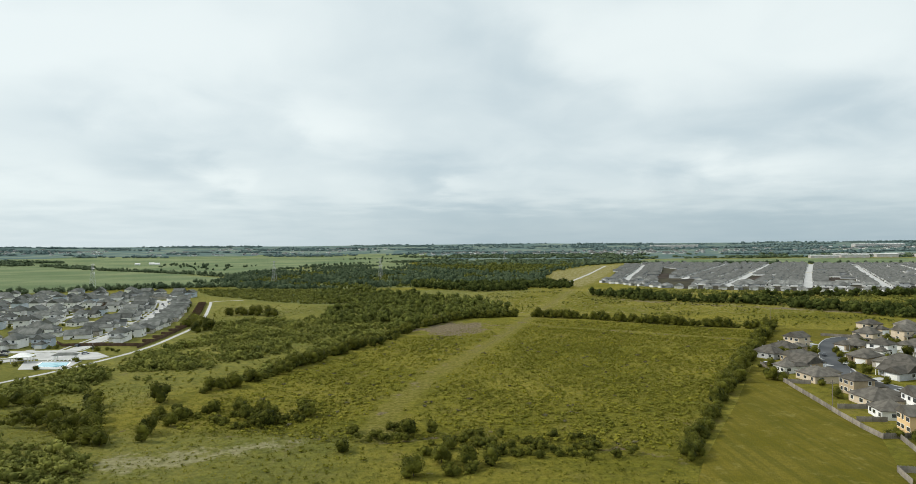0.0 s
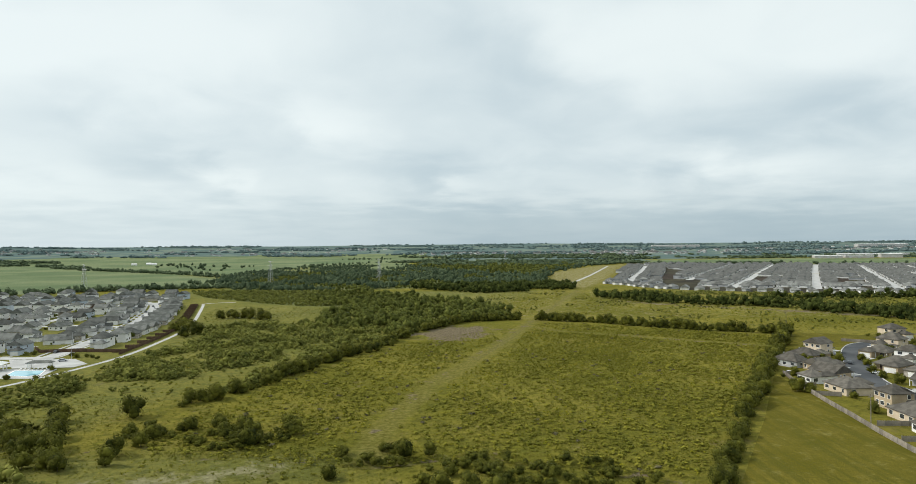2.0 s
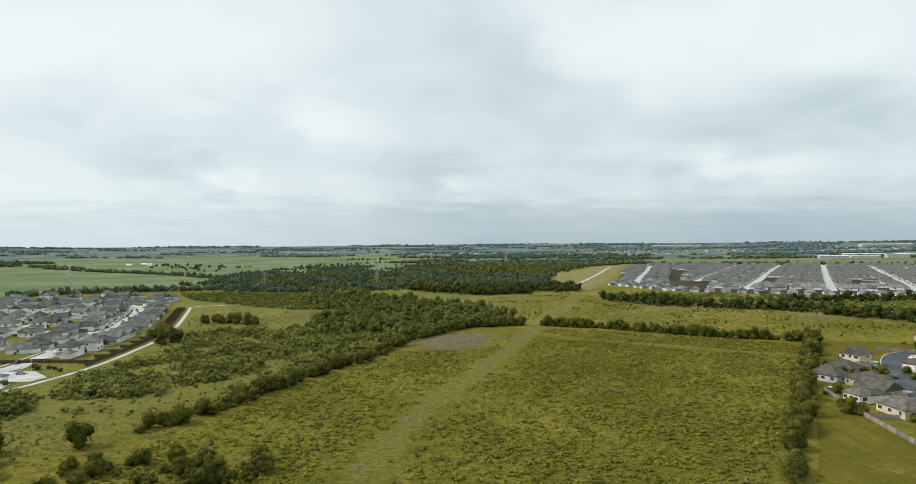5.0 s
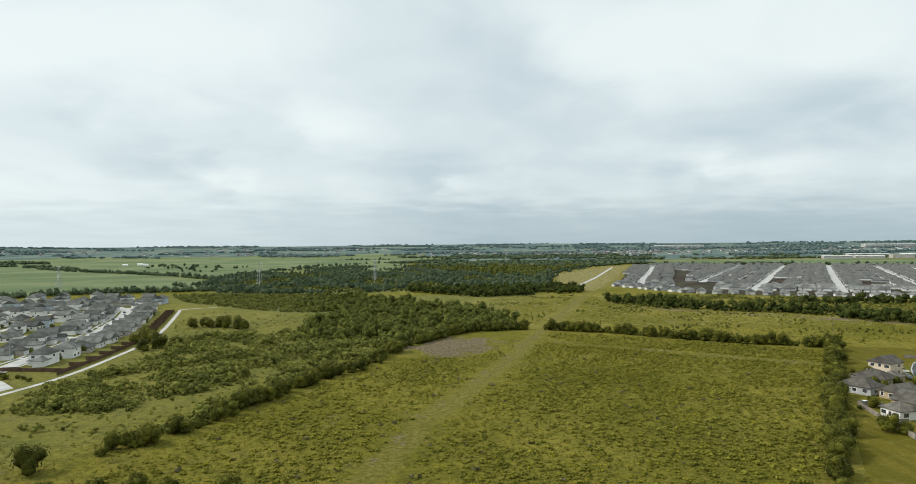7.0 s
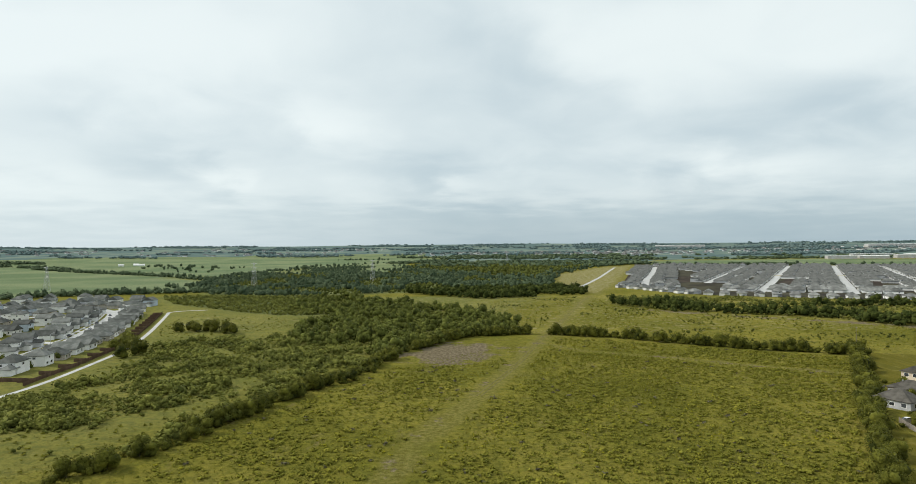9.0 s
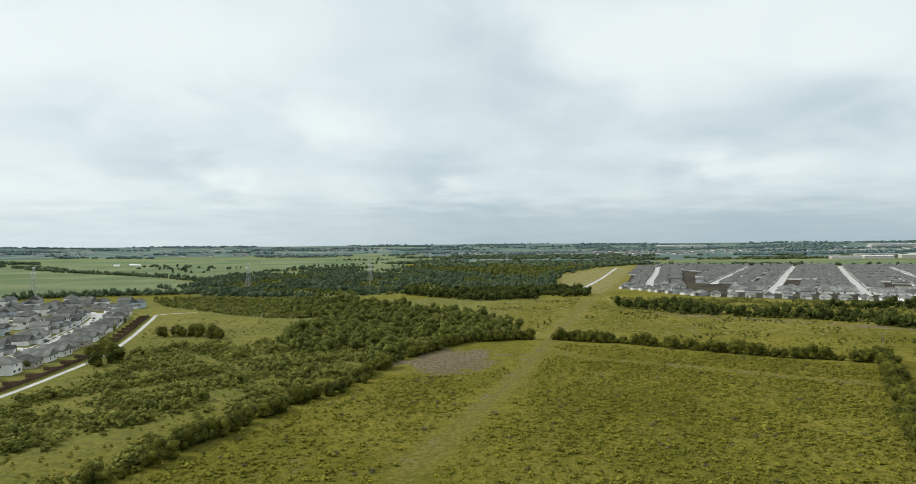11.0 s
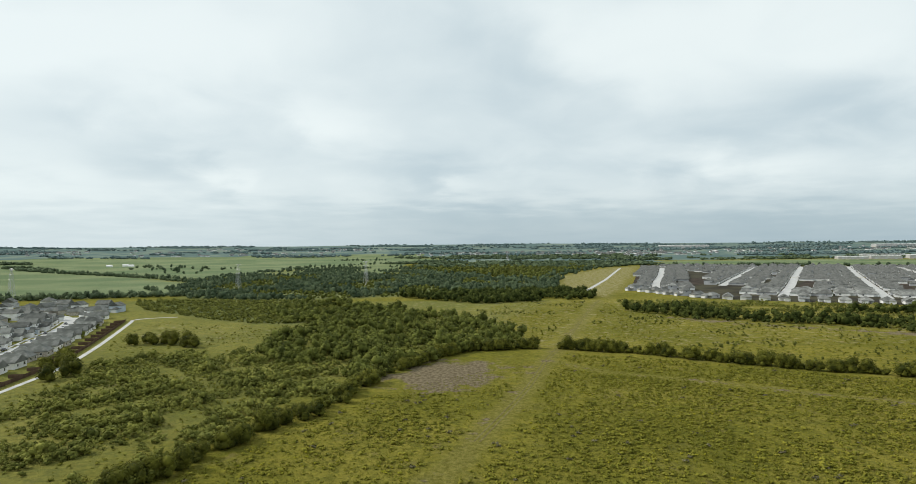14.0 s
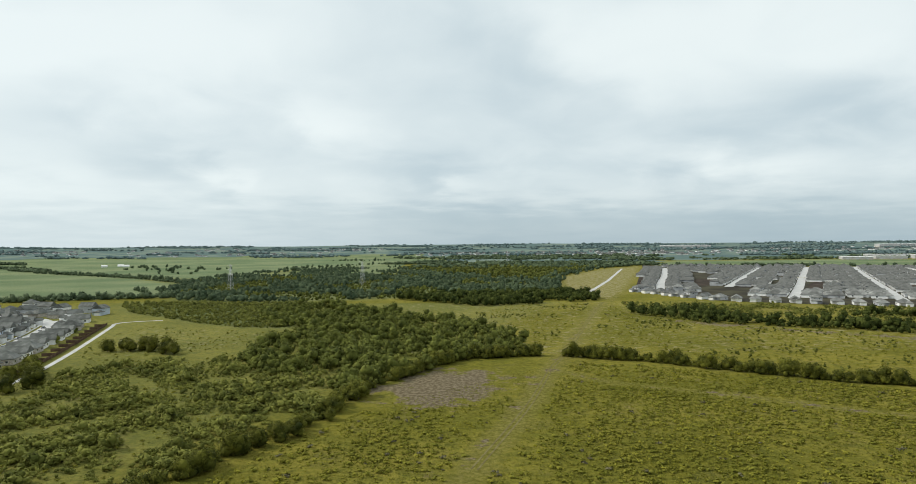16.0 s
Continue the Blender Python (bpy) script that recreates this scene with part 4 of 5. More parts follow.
west_kinds, west_solids = [], []
for k, (st, w, d, wall, gb) in enumerate(((1, 10.5, 13, "white_siding", True), (2, 9.8, 11, "white_siding", True), (2, 10.0, 12, "grey_siding", True), (2, 9.8, 11.5, "white_siding", False),
                                          (1, 10.5, 13, "stone_wall", False), (2, 9.8, 11, "blue_siding", True), (2, 9.8, 11.5, "white_siding", False), (1, 10.5, 13, "white_siding", True))):
    storey = "two-storey" if st == 2 else "single-storey"
    label = f"{storey} {wall.split('_')[0]} house with a dark grey shingle roof"
    west_solids.append(house_solids(50 + k, st, w, d, M[wall], M["shingle"], 1, gb, k % 2 == 1))
    west_kinds.append(Pattern(house_thing("house", west_solids[-1], label)))
spots = sorted((q for q in spots if not (q[0] > -292 and q[1] > 640)), key=lambda q: math.hypot(q[0], q[1] - 175))
for x, y, a in spots[:130]:
    by_path = float(along(LEFT_PATH, np.array([x]), np.array([y]))[0]) < 40
    ob = west_kinds[(0, 4, 7, 3)[int(rng.integers(0, 4))] if by_path else int(rng.integers(0, len(west_kinds)))].at(pose(x, y, 0.1, 0, 0, a + rng.uniform(-7, 7)), "western estate houses")
    size = rng.uniform(0.86, 1.04)
    ob.scale = (size, size, size)
    if x > -300:
        dx, dy = math.sin(radians(a)), -math.cos(radians(a))
        drive = ribbon([(x + dx * 11.5, y + dy * 11.5), (x + dx * 17, y + dy * 17)], 5.0, 0.10)
        setting("driveway", drive, M["concrete"], "pale concrete driveway in front of a garage", "driveway")

# fences: bays of boards between posts


def fence(name, line, height, mat, label, bay=2.4):
    root = tagged(new(name), label, "fence")
    boards = Solid()
    # boards side by side, every second one a little behind, as one closed sheet
    edge = [(-bay / 2 + bay * ((k + 1) // 2) / 10, 0.02 * (k // 2 % 2)) for k in range(20)] + [(bay / 2, 0.02)]
    n = len(edge)
    tops = [height - 0.04 * ((k // 2 * 7) % 3) for k in range(n)]
    boards.add([(x, y - 0.015, 0.05) for x, y in edge] + [(x, y - 0.015, h) for (x, y), h in zip(edge, tops)] + [(x, y + 0.015, 0.05) for x, y in edge] + [(x, y + 0.015, h) for (x, y), h in zip(edge, tops)],
               [(k, k + 1, n + k + 1, n + k) for k in range(n - 1)] + [(2 * n + k + 1, 2 * n + k, 3 * n + k, 3 * n + k + 1) for k in range(n - 1)] + [(n + k, n + k + 1, 3 * n + k + 1, 3 * n + k) for k in range(n - 1)])
    panel, post = boards.mesh("panel", mat), Solid().box(-0.07, 0.07, -0.09, 0.05, -0.3, height + 0.05).mesh("post", mat)
    for x, y, h in stations(line, bay, bay / 2):
        ob = part("panel", panel, None, root)
        ob.matrix_basis = pose(x, y, 0.02, 0, 0, math.degrees(h))
        ob = part("post", post, None, root)
        ob.matrix_basis = pose(x - math.cos(h) * bay / 2, y - math.sin(h) * bay / 2, 0.02, 0, 0, math.degrees(h))
    return root


back = [(x - math.sin(h) * 5.0, y + math.cos(h) * 5.0) for x, y, h in stations(LEFT_PATH[4:11], 15)]
fence("fence", back, 2.0, M["brown_fence"], "long dark brown board fence behind the estate houses")
for i, (x, y, h) in enumerate(stations(back, 16.5, 8)):
    fence("fence", [(x, y), (x - math.sin(h) * 8, y + math.cos(h) * 8)], 1.9, M["brown_fence"], "dark brown board fence between two back gardens")
for st in ([(-316, 520), (-356, 620), (-392, 700)], [(-366, 520), (-415, 640), (-440, 690)], [(-262, 392), (-300, 400), (-340, 395)], [(-215, 376), (-238, 372), (-250, 385)]):
    fence("fence", st, 1.9, M["brown_fence"], "dark brown board fence between back gardens")
fence("fence", [(-193, 372), (-224, 374)], 1.9, M["brown_fence"], "dark brown board fence beside a mown plot")

# the pool and its car park
setting("parking_lot", slab([(-240, 350), (-206, 352), (-191, 338), (-193, 329), (-222, 327)], 0.13), M["concrete"], "pale concrete car park beside the pool", "car park")
setting("pool_deck", slab([(-228, 325), (-198, 325), (-193, 303), (-216, 303)], 0.16), M["concrete"], "pale concrete deck round a swimming pool", "deck")
pool = tagged(new("swimming_pool"), "blue swimming pool set in a pale deck", "pool")
part("water", slab([(-216, 321), (-202, 321), (-198, 312), (-201, 308), (-212, 310)], 0.20, 0.03), M["pool_water"], pool, "pale blue water")
part("pool_edge", ribbon([(-216.4, 321.4), (-201.6, 321.4), (-197.5, 312), (-200.8, 307.5), (-212.3, 309.6), (-216.4, 321.4)], 0.6, 0.24, 0.1), M["white_trim"], pool)


def pavilion(x, y, w, d, mat, label, turn):
    root = tagged(new("pavilion"), label, "pavilion")
    part("roof", Solid().hip(-w / 2, w / 2, -d / 2, d / 2, 3.0, 0.45), mat, root)
    for a in (-1, 1):
        for b_ in (-1, 0, 1):
            part("post", Solid().box(a * w * 0.45 - 0.15, a * w * 0.45 + 0.15, b_ * d * 0.45 - 0.15, b_ * d * 0.45 + 0.15, 0, 3.0), M["white_trim"], root)
    root.matrix_basis = pose(x, y, 0.15, 0, 0, turn)


pavilion(-227, 322, 9, 7, M["garage"], "open pool pavilion with a pale metal roof", 10)
pavilion(-207, 326, 11, 3.5, M["shingle"], "long open shade roof beside the swimming pool", 5)


def lounger(x, y, a):
    root = tagged(new("sun_lounger"), "white sun lounger on the pool deck", "lounger", "pool loungers")
    part("seat", Solid().box(-0.35, 0.35, -0.9, 0.4, 0.28, 0.36), M["white_trim"], root)
    part("backrest", Solid().add([(-0.35, 0.4, 0.28), (0.35, 0.4, 0.28), (0.35, 1.0, 0.8), (-0.35, 1.0, 0.8), (-0.35, 0.45, 0.22), (0.35, 0.45, 0.22), (0.35, 1.05, 0.74), (-0.35, 1.05, 0.74)],
                                [(0, 1, 2, 3), (7, 6, 5, 4), (0, 4, 5, 1), (1, 5, 6, 2), (2, 6, 7, 3), (3, 7, 4, 0)]), M["white_trim"], root)
    for p in ((-0.3, -0.8), (0.3, -0.8), (-0.3, 0.35), (0.3, 0.35)):
        part("leg", Solid().box(p[0] - 0.04, p[0] + 0.04, p[1] - 0.04, p[1] + 0.04, 0, 0.28), M["white_trim"], root)
    root.matrix_basis = pose(x, y, 0.16, 0, 0, a)


for k in range(7):
    lounger(-215 + k * 2.1, 323.2, 10)

# the neighbourhood to the east
ROAD_EAST = [(196, 214), (182, 238), (174, 254), (173, 272), (181, 298), (193, 321), (206, 344), (218, 362), (234, 378), (262, 384)]
setting("road_east", ribbon(smoothed(ROAD_EAST), 10.5, 0.07), M["asphalt"], "dark grey asphalt street curving between houses", "road")
for sgn in (-1, 1):
    line = [(x - math.sin(h) * 5.5 * sgn, y + math.cos(h) * 5.5 * sgn) for x, y, h in stations(smoothed(ROAD_EAST), 6)]
    setting("kerb_east", ribbon(line, 0.5, 0.2, 0.3), M["concrete"], "pale concrete kerb along an asphalt street", "kerb")
EAST = ((192, 352, 118, 2, 11, 12, "cream_siding", True), (176, 335, 118, 1, 15, 12, "tan_siding", False), (160, 320, 120, 1, 14, 11, "grey_siding", False), (168, 309, 110, 1, 11, 12, "tan_siding", True),
        (163, 293, 110, 1, 14, 12, "tan_siding", True), (150, 284, 100, 1, 9, 9, "white_siding", False), (154, 266, 95, 1, 15, 13, "cream_siding", False), (156, 243, 95, 2, 9.5, 10, "tan_siding", False),
        (152, 226, 90, 1, 16, 13, "cream_siding", False), (146, 210, 80, 1, 11, 11, "white_siding", False), (163, 216, 80, 2, 12, 13, "white_siding", True), (144, 193, 80, 2, 9, 12, "ochre_siding", True),
        (202, 308, -60, 1, 14, 12, "tan_siding", False), (219, 342, -60, 1, 14, 12, "tan_siding", False), (222, 325, -60, 2, 12, 11, "white_siding", False), (209, 292, -60, 1, 18, 14, "stone_wall", False),
        (194, 272, -70, 1, 15, 12, "grey_siding", True), (240, 364, -60, 2, 13, 12, "cream_siding", False), (268, 404, 10, 2, 13, 11, "cream_siding", False), (288, 398, 10, 2, 12, 11, "stone_wall", False), (268, 372, 10, 2, 12, 11, "cream_siding", True),
        (250, 338, -60, 1, 15, 12, "stone_wall", False), (238, 312, -60, 2, 12, 12, "grey_siding", False), (228, 288, -60, 1, 15, 12, "tan_siding", False), (216, 262, -70, 1, 15, 12, "white_siding", False),
        (276, 352, -60, 1, 15, 12, "tan_siding", False), (300, 372, -60, 2, 13, 12, "cream_siding", False))
for k, (x, y, a, st, w, d, wall, gb) in enumerate(EAST):
    storey = "two-storey" if st == 2 else "single-storey"
    tone = wall.split("_")[0]
    root = house_thing("house", house_solids(200 + k, st, w * 0.86, d * 0.86, M[wall], M["tan_shingle"], 2, gb, k % 2 == 0), f"{storey} {tone} house with a weathered grey-brown shingle roof")
    root.matrix_basis = pose(x, y, 0.1, 0, 0, a)
    tagged(root, "", "", "eastern street houses")
    if k == 7:
        for i in range(4):
            part("solar_panel", Solid().add([(-2.2 + 1.9 * i - 2, -1.0, 7.55), (-0.5 + 1.9 * i - 2, -1.0, 7.55), (-0.5 + 1.9 * i - 2, -4.0, 6.95), (-2.2 + 1.9 * i - 2, -4.0, 6.95),
                                             (-2.2 + 1.9 * i - 2, -1.0, 7.65), (-0.5 + 1.9 * i - 2, -1.0, 7.65), (-0.5 + 1.9 * i - 2, -4.0, 7.05), (-2.2 + 1.9 * i - 2, -4.0, 7.05)],
                                            [(0, 1, 2, 3), (7, 6, 5, 4), (0, 4, 5, 1), (1, 5, 6, 2), (2, 6, 7, 3), (3, 7, 4, 0)]), M["glass"], root, "black solar panel")
    dx, dy = math.sin(radians(a)), -math.cos(radians(a))
    setting("driveway", ribbon([(x + dx * (d / 2 + 4), y + dy * (d / 2 + 4)), (x + dx * (d / 2 + 11), y + dy * (d / 2 + 11))], 4.5, 0.11), M["concrete"], "pale concrete driveway in front of a garage", "driveway")
fence("fence", [(146, 300), (140, 274), (136, 251), (133, 230), (130, 212), (128, 196), (127.5, 187)], 1.8, M["grey_fence"], "weathered grey board fence along a mown lawn")
for a, b_ in (((128, 187), (142, 187)), ((132.5, 186), (128.5, 174)), ((128.5, 174), (119, 161)), ((113, 160), (122, 158)), ((113, 160), (110, 150)), ((135, 221), (147, 220)), ((131.5, 205), (141, 204)), ((146, 298), (154, 296)), ((138, 262), (146, 259)), ((140, 276), (146, 276)),
              ((160, 335), (172, 345)), ((228, 390), (262, 372))):
    fence("fence", [a, b_], 1.8, M["grey_fence"], "weathered grey board fence between two yards")
for x, y, h in ((135, 224, 9.5), (220, 437, 13.0)):
    pole = tagged(new("utility_pole"), "tall weathered wooden utility pole at the field edge", "pole")
    part("post", Solid().tube((0, 0, -0.3), (0, 0, h), 0.16, 0.1, 8), M["grey_fence"], pole)
    part("crossarm", Solid().box(-1.1, 1.1, -0.07, 0.07, h - 0.9, h - 0.75), M["grey_fence"], pole)
    pole.matrix_basis = pose(x, y, 0, 0, 0, 20)
for x, y, s in ((196, 318, 0.6), (186, 300, 0.6), (184, 290, 0.5), (188, 326, 0.65), (176, 312, 0.6), (201, 330, 0.55), (182, 330, 0.6), (178, 258, 0.5), (190, 250, 0.55), (212, 305, 0.6), (228, 340, 0.65), (230, 352, 0.6), (206, 285, 0.5),
                (158, 250, 0.5), (150, 256, 0.45), (170, 320, 0.65), (248, 350, 0.7), (256, 392, 0.8), (180, 346, 0.7), (172, 330, 0.6), (196, 262, 0.5), (166, 232, 0.5)):
    plant(BROAD, x, y, s, "yard trees", "small dark green tree in a house yard")
for hx, hy, *rest in EAST:
    for k in range(3):
        a = rng.uniform(0, 6.28)
        x, y = hx + math.cos(a) * 12.5, hy + math.sin(a) * 12.5
        if min(math.hypot(x - q[0], y - q[1]) for q in EAST) > 11.5 and float(along(ROAD_EAST, np.array([x]), np.array([y]))[0]) > 7.5 and not bool(inside(LAWN, np.array([x]), np.array([y]))[0]):
            plant(BROAD if k else BUSHES, x, y, rng.uniform(0.4, 0.75), "yard trees", "small dark green tree in a house yard")
for x, y in ((-214, 362), (-208, 356), (-203, 358), (-199, 356), (-194, 352), (-241, 372), (-238, 366), (-236, 318), (-233, 328), (-224, 312), (-199, 322), (-206, 302), (-228, 305), (-270, 440), (-300, 470)):
    plant(BUSHES, x, y, rng.uniform(0.5, 0.9), "yard trees", "small dark green shrub in a house yard")


def street_lamp(x, y, a):
    root = tagged(new("street_lamp"), "slender grey steel street lamp beside the car park", "lamp", "street lamps")
    part("post", Solid().tube((0, 0, -0.2), (0, 0, 8.0), 0.1, 0.06, 8), M["steel"], root)
    part("arm", Solid().tube((0, 0, 7.9), (1.6, 0, 8.3), 0.05, 0.04, 6), M["steel"], root)
    part("head", Solid().box(1.3, 2.0, -0.14, 0.14, 8.24, 8.36), M["steel"], root)
    root.matrix_basis = pose(x, y, 0, 0, 0, a)


for x, y, a in ((-208, 352, 90), (-236, 398, 0), (-247, 470, 20), (-285, 565, 20), (-303, 618, 20)):
    street_lamp(x, y, a)


def car(x, y, a, mat, label):
    root = tagged(new("car"), label, "car", "parked cars")
    side = [(-2.2, 0.35), (2.2, 0.35), (2.25, 0.75), (1.3, 0.95), (-2.1, 0.98), (-2.25, 0.7)]
    top = [(-1.75, 0.96), (1.05, 0.95), (0.35, 1.48), (-1.25, 1.5)]
    for nm, prof, hw, m in (("body", side, 0.9, mat), ("cabin", top, 0.78, M["glass"])):
        n = len(prof)
        s = Solid().add([(px, -hw, pz) for px, pz in prof] + [(px, hw, pz) for px, pz in prof], [tuple(range(n)), tuple(range(n, 2 * n))[::-1]] + [((k + 1) % n, k, n + k, n + (k + 1) % n) for k in range(n)])
        part(nm, s, m, root)
    part("roof", Solid().box(-1.2, 0.32, -0.74, 0.74, 1.49, 1.53), mat, root)
    for px in (-1.4, 1.4):
        for py in (-0.88, 0.88):
            part("wheel", Solid().tube((px, py - 0.1, 0.33), (px, py + 0.1, 0.33), 0.33, 0.33, 10), M["tyre"], root)
    root.matrix_basis = pose(x, y, 0.16, 0, 0, a)


M["tyre"] = material("tyre", worn((0.02, 0.02, 0.02), (0.03, 0.03, 0.03), 2), 0.8)
for name, c in (("car_white", (0.7, 0.7, 0.7)), ("car_dark", (0.03, 0.035, 0.04)), ("car_silver", (0.35, 0.36, 0.38)), ("car_red", (0.25, 0.03, 0.03))):
    M[name] = material(name, worn(c, tuple(v * 1.1 for v in c), 0.5, 2, 0.02), 0.25, spec=0.6)
for x, y, a, m in ((-262, 512, 110, "car_dark"), (-268, 545, 110, "car_silver"), (-283, 580, 110, "car_dark"), (-291, 612, 110, "car_white"), (-302, 632, 110, "car_dark"), (-306, 655, 60, "car_silver"), (-229, 372, 100, "car_dark"),
                   (-236, 420, 100, "car_dark"), (-244, 474, 170, "car_dark"), (-208, 345, 20, "car_silver"), (-258, 352, 30, "car_dark"), (-272, 350, 30, "car_white"), (-250, 340, 20, "car_dark"),
                   (195, 341, 62, "car_dark"), (196.5, 345, 62, "car_silver"), (173, 243, 110, "car_silver"), (187, 300, 62, "car_white"), (149, 300, 10, "car_white"), (190, 322, 62, "car_dark"), (230, 366, 30, "car_white")):
    car(x, y, a, M[m], f"{m.split('_')[1]} car parked beside the street")

# ---- the large estate to the north-east ----
E1, E2 = Vector((0.866, -0.5)), Vector((0.5, 0.866))
NE = [[(246, 915), (300, 1080), (365, 1260), (480, 1600)], [(362, 995), (515, 1270), (690, 1580)], [(354, 822), (465, 1010), (568, 1190), (800, 1590)], [(446, 790), (560, 990), (660, 1165), (900, 1580)]]
for k in range(1, 9):
    o = Vector((446, 790)) + E1 * (88 * k) + E2 * (30 + 6 * k)
    NE.append([tuple(o), tuple(o + E2 * (560 - 10 * k)), tuple(o + E2 * (800 - 12 * k))])
CROSS = [(430, 1120), (560, 1190), (700, 1160), (900, 1060), (1150, 920)]
NE_BOUNDS = [(218, 935), (262, 812), (300, 785), (352, 755), (410, 728), (520, 700), (1300, 560), (1700, 1350), (1120, 1530), (917, 1590), (646, 1660), (482, 1787), (420, 1568), (322, 1260), (258, 1054)]
for i, st in enumerate(NE + [CROSS]):
    setting("road_north_east", ribbon(smoothed(st, 3), 11.0, 0.16 + 0.01 * i), M["concrete"], "pale wide concrete street between rows of houses", "road")
setting("ground_estate", slab(NE_BOUNDS, 0.05), M["yard_soil"], "brown bare yards and dull grass of a new estate", "yards")
taken_ne = []
front = [(222, 925), (240, 893), (258, 838), (282, 805), (317, 788), (352, 772), (391, 752), (430, 735), (520, 712), (640, 680)]
ne_spots = free_places([(x, y, math.degrees(h)) for x, y, h in stations(front, 17.5)], taken_ne, 13, NE, 11, None)
for st in NE:
    ne_spots += free_places(house_row(st, 19.0, 13.2, 20.0), taken_ne, 12.0, NE + [CROSS], 13.5, NE_BOUNDS)
for st in NE:
    ne_spots += [q for q in free_places(house_row(st, 39.0, 13.2, 24.0), taken_ne, 12.6, NE + [CROSS], 13.5, NE_BOUNDS) if rng.random() < 0.8]
FILL = [(470, 1230), (700, 1190), (1250, 950), (1650, 1330), (1110, 1515), (917, 1575), (646, 1640), (500, 1700)]
ne_spots += free_places([(x, y, rng.choice((-30, 150, 60))) for x, y in scatter(FILL, 14, rng)], taken_ne, 13.5, NE, 12, FILL)
DARK_LOTS = [[(318, 1025), (350, 1100), (388, 1170), (410, 1160), (372, 1080), (345, 1020)], [(415, 900), (470, 1000), (525, 1080), (545, 1065), (490, 980), (432, 890)], [(500, 850), (560, 950), (600, 1020), (620, 1005), (575, 930), (520, 840)],
             [(214, 938), (258, 1056), (322, 1262), (338, 1258), (272, 1050), (232, 932)]]
for q in DARK_LOTS:
    setting("ground_bare_lot", slab(q, 0.12), M["dark_soil"], "dark bare soil between rows of new houses", "soil")
ne_spots = [s for s in ne_spots if not any(bool(inside(q, np.array([s[0]]), np.array([s[1]]))[0]) for q in DARK_LOTS[:3])]
setting("ground_verge", ribbon([(540, 1182), (620, 1168), (700, 1148)], 9, 0.2), M["dry_grass"], "dry yellow grass verge beside a cross street", "verge")
ne_kinds = []
ne_solids = []
for k, (st, w, d, wall, gb) in enumerate(((1, 10.2, 14.5, "grey_siding", False), (1, 10.0, 14, "white_siding", False), (1, 10.2, 13.5, "white_siding", False), (1, 9.8, 14, "white_siding", True), (2, 9.6, 11, "grey_siding", False), (1, 10, 15, "white_siding", False))):
    storey = "two-storey" if st == 2 else "single-storey"
    sol = house_solids(400 + k, st, w, d, M[wall], M["pale_shingle"], 1, gb, k % 2 == 1)
    ne_solids.append(sol)
    ne_kinds.append(Pattern(house_thing("house", sol, f"{storey} {wall.split('_')[0]} house with a grey hipped roof in a row")))
ne_spots.sort(key=lambda s: math.hypot(s[0], s[1]))
for x, y, a in ne_spots[:92]:
    ne_kinds[int(rng.integers(0, len(ne_kinds)))].at(pose(x, y, 0.1, 0, 0, a), "north-eastern estate houses")


def joined_houses(name, spots, solids, label):
    """Far houses past counting, as one object."""
    names = ["shingle", "pale_shingle", "white_siding", "grey_siding", "stone_wall", "tan_siding", "blue_siding", "garage", "glass", "white_trim"]
    V, F, I = [], [], []
    k = 0
    for x, y, a in spots:
        m = pose(x, y, float(ground_height(np.array(x), np.array(y))) + 0.1, 0, 0, a)
        for nm, sol, mat, lab in solids[int(rng.integers(0, len(solids)))]:
            if nm == "window":
                continue
            for p_ in sol.v:
                V.append(tuple(m @ Vector(p_)))
            for q in sol.f:
                F.append(tuple(i + k for i in q))
                I.append(names.index(mat.name))
            k += len(sol.v)
    me = bpy.data.meshes.new(name)
    me.from_pydata(V, [], F)
    for nm in names:
        me.materials.append(M[nm])
    me.polygons.foreach_set("material_index", np.array(I, np.int32))
    me.update()
    tagged(new(name, me), label, "houses", kind="stuff")


joined_houses("far_houses", spots[130:], west_solids, "far white and grey houses of the western estate")
joined_houses("far_houses", ne_spots[92:], ne_solids, "far rows of grey-roofed houses without number")

# small street trees of the estate, and the tree line behind it
p = np.array([(x + r2.uniform(-9, 9), y + r2.uniform(-9, 9)) for x, y, a in ne_spots + spots for k in range(1)])
p = p[r2.random(len(p)) < 0.4]
stuff("yard_shrubs", weed_kinds, p, r2.uniform(1.2, 3.0, len(p)), r2, M["wood_leaf"], "small dark green yard trees and shrubs between houses", "shrubs")
p = np.array([(x + r2.uniform(-10, 10), y + r2.uniform(-10, 10)) for x, y, a in spots for k in range(2)])
p = p[r2.random(len(p)) < 0.55]
p = p[np.min([along(st, p[:, 0], p[:, 1]) for st in WEST_STREETS], axis=0) > 5.5]
stuff("yard_trees", tree_kinds, p, r2.uniform(2.2, 4.8, len(p)), r2, M["wood_leaf"], "small dark green yard trees between white houses", "trees")
setting("track_far", ribbon(FAR_TRACK, 5.0, 0.1), M["concrete"], "pale gravel track across a yellow field", "track")

for side in (-0.9, 0.9):
    line = [(x - math.sin(h) * side, y + math.cos(h) * side) for x, y, h in stations(smoothed(STRIP[3:]), 8)]
    setting("track_rut", ribbon(line, 0.55, 0.05, 0.1), M["rut"], "worn earth wheel rut in the mown strip", "track")

# ---- power line towers ----


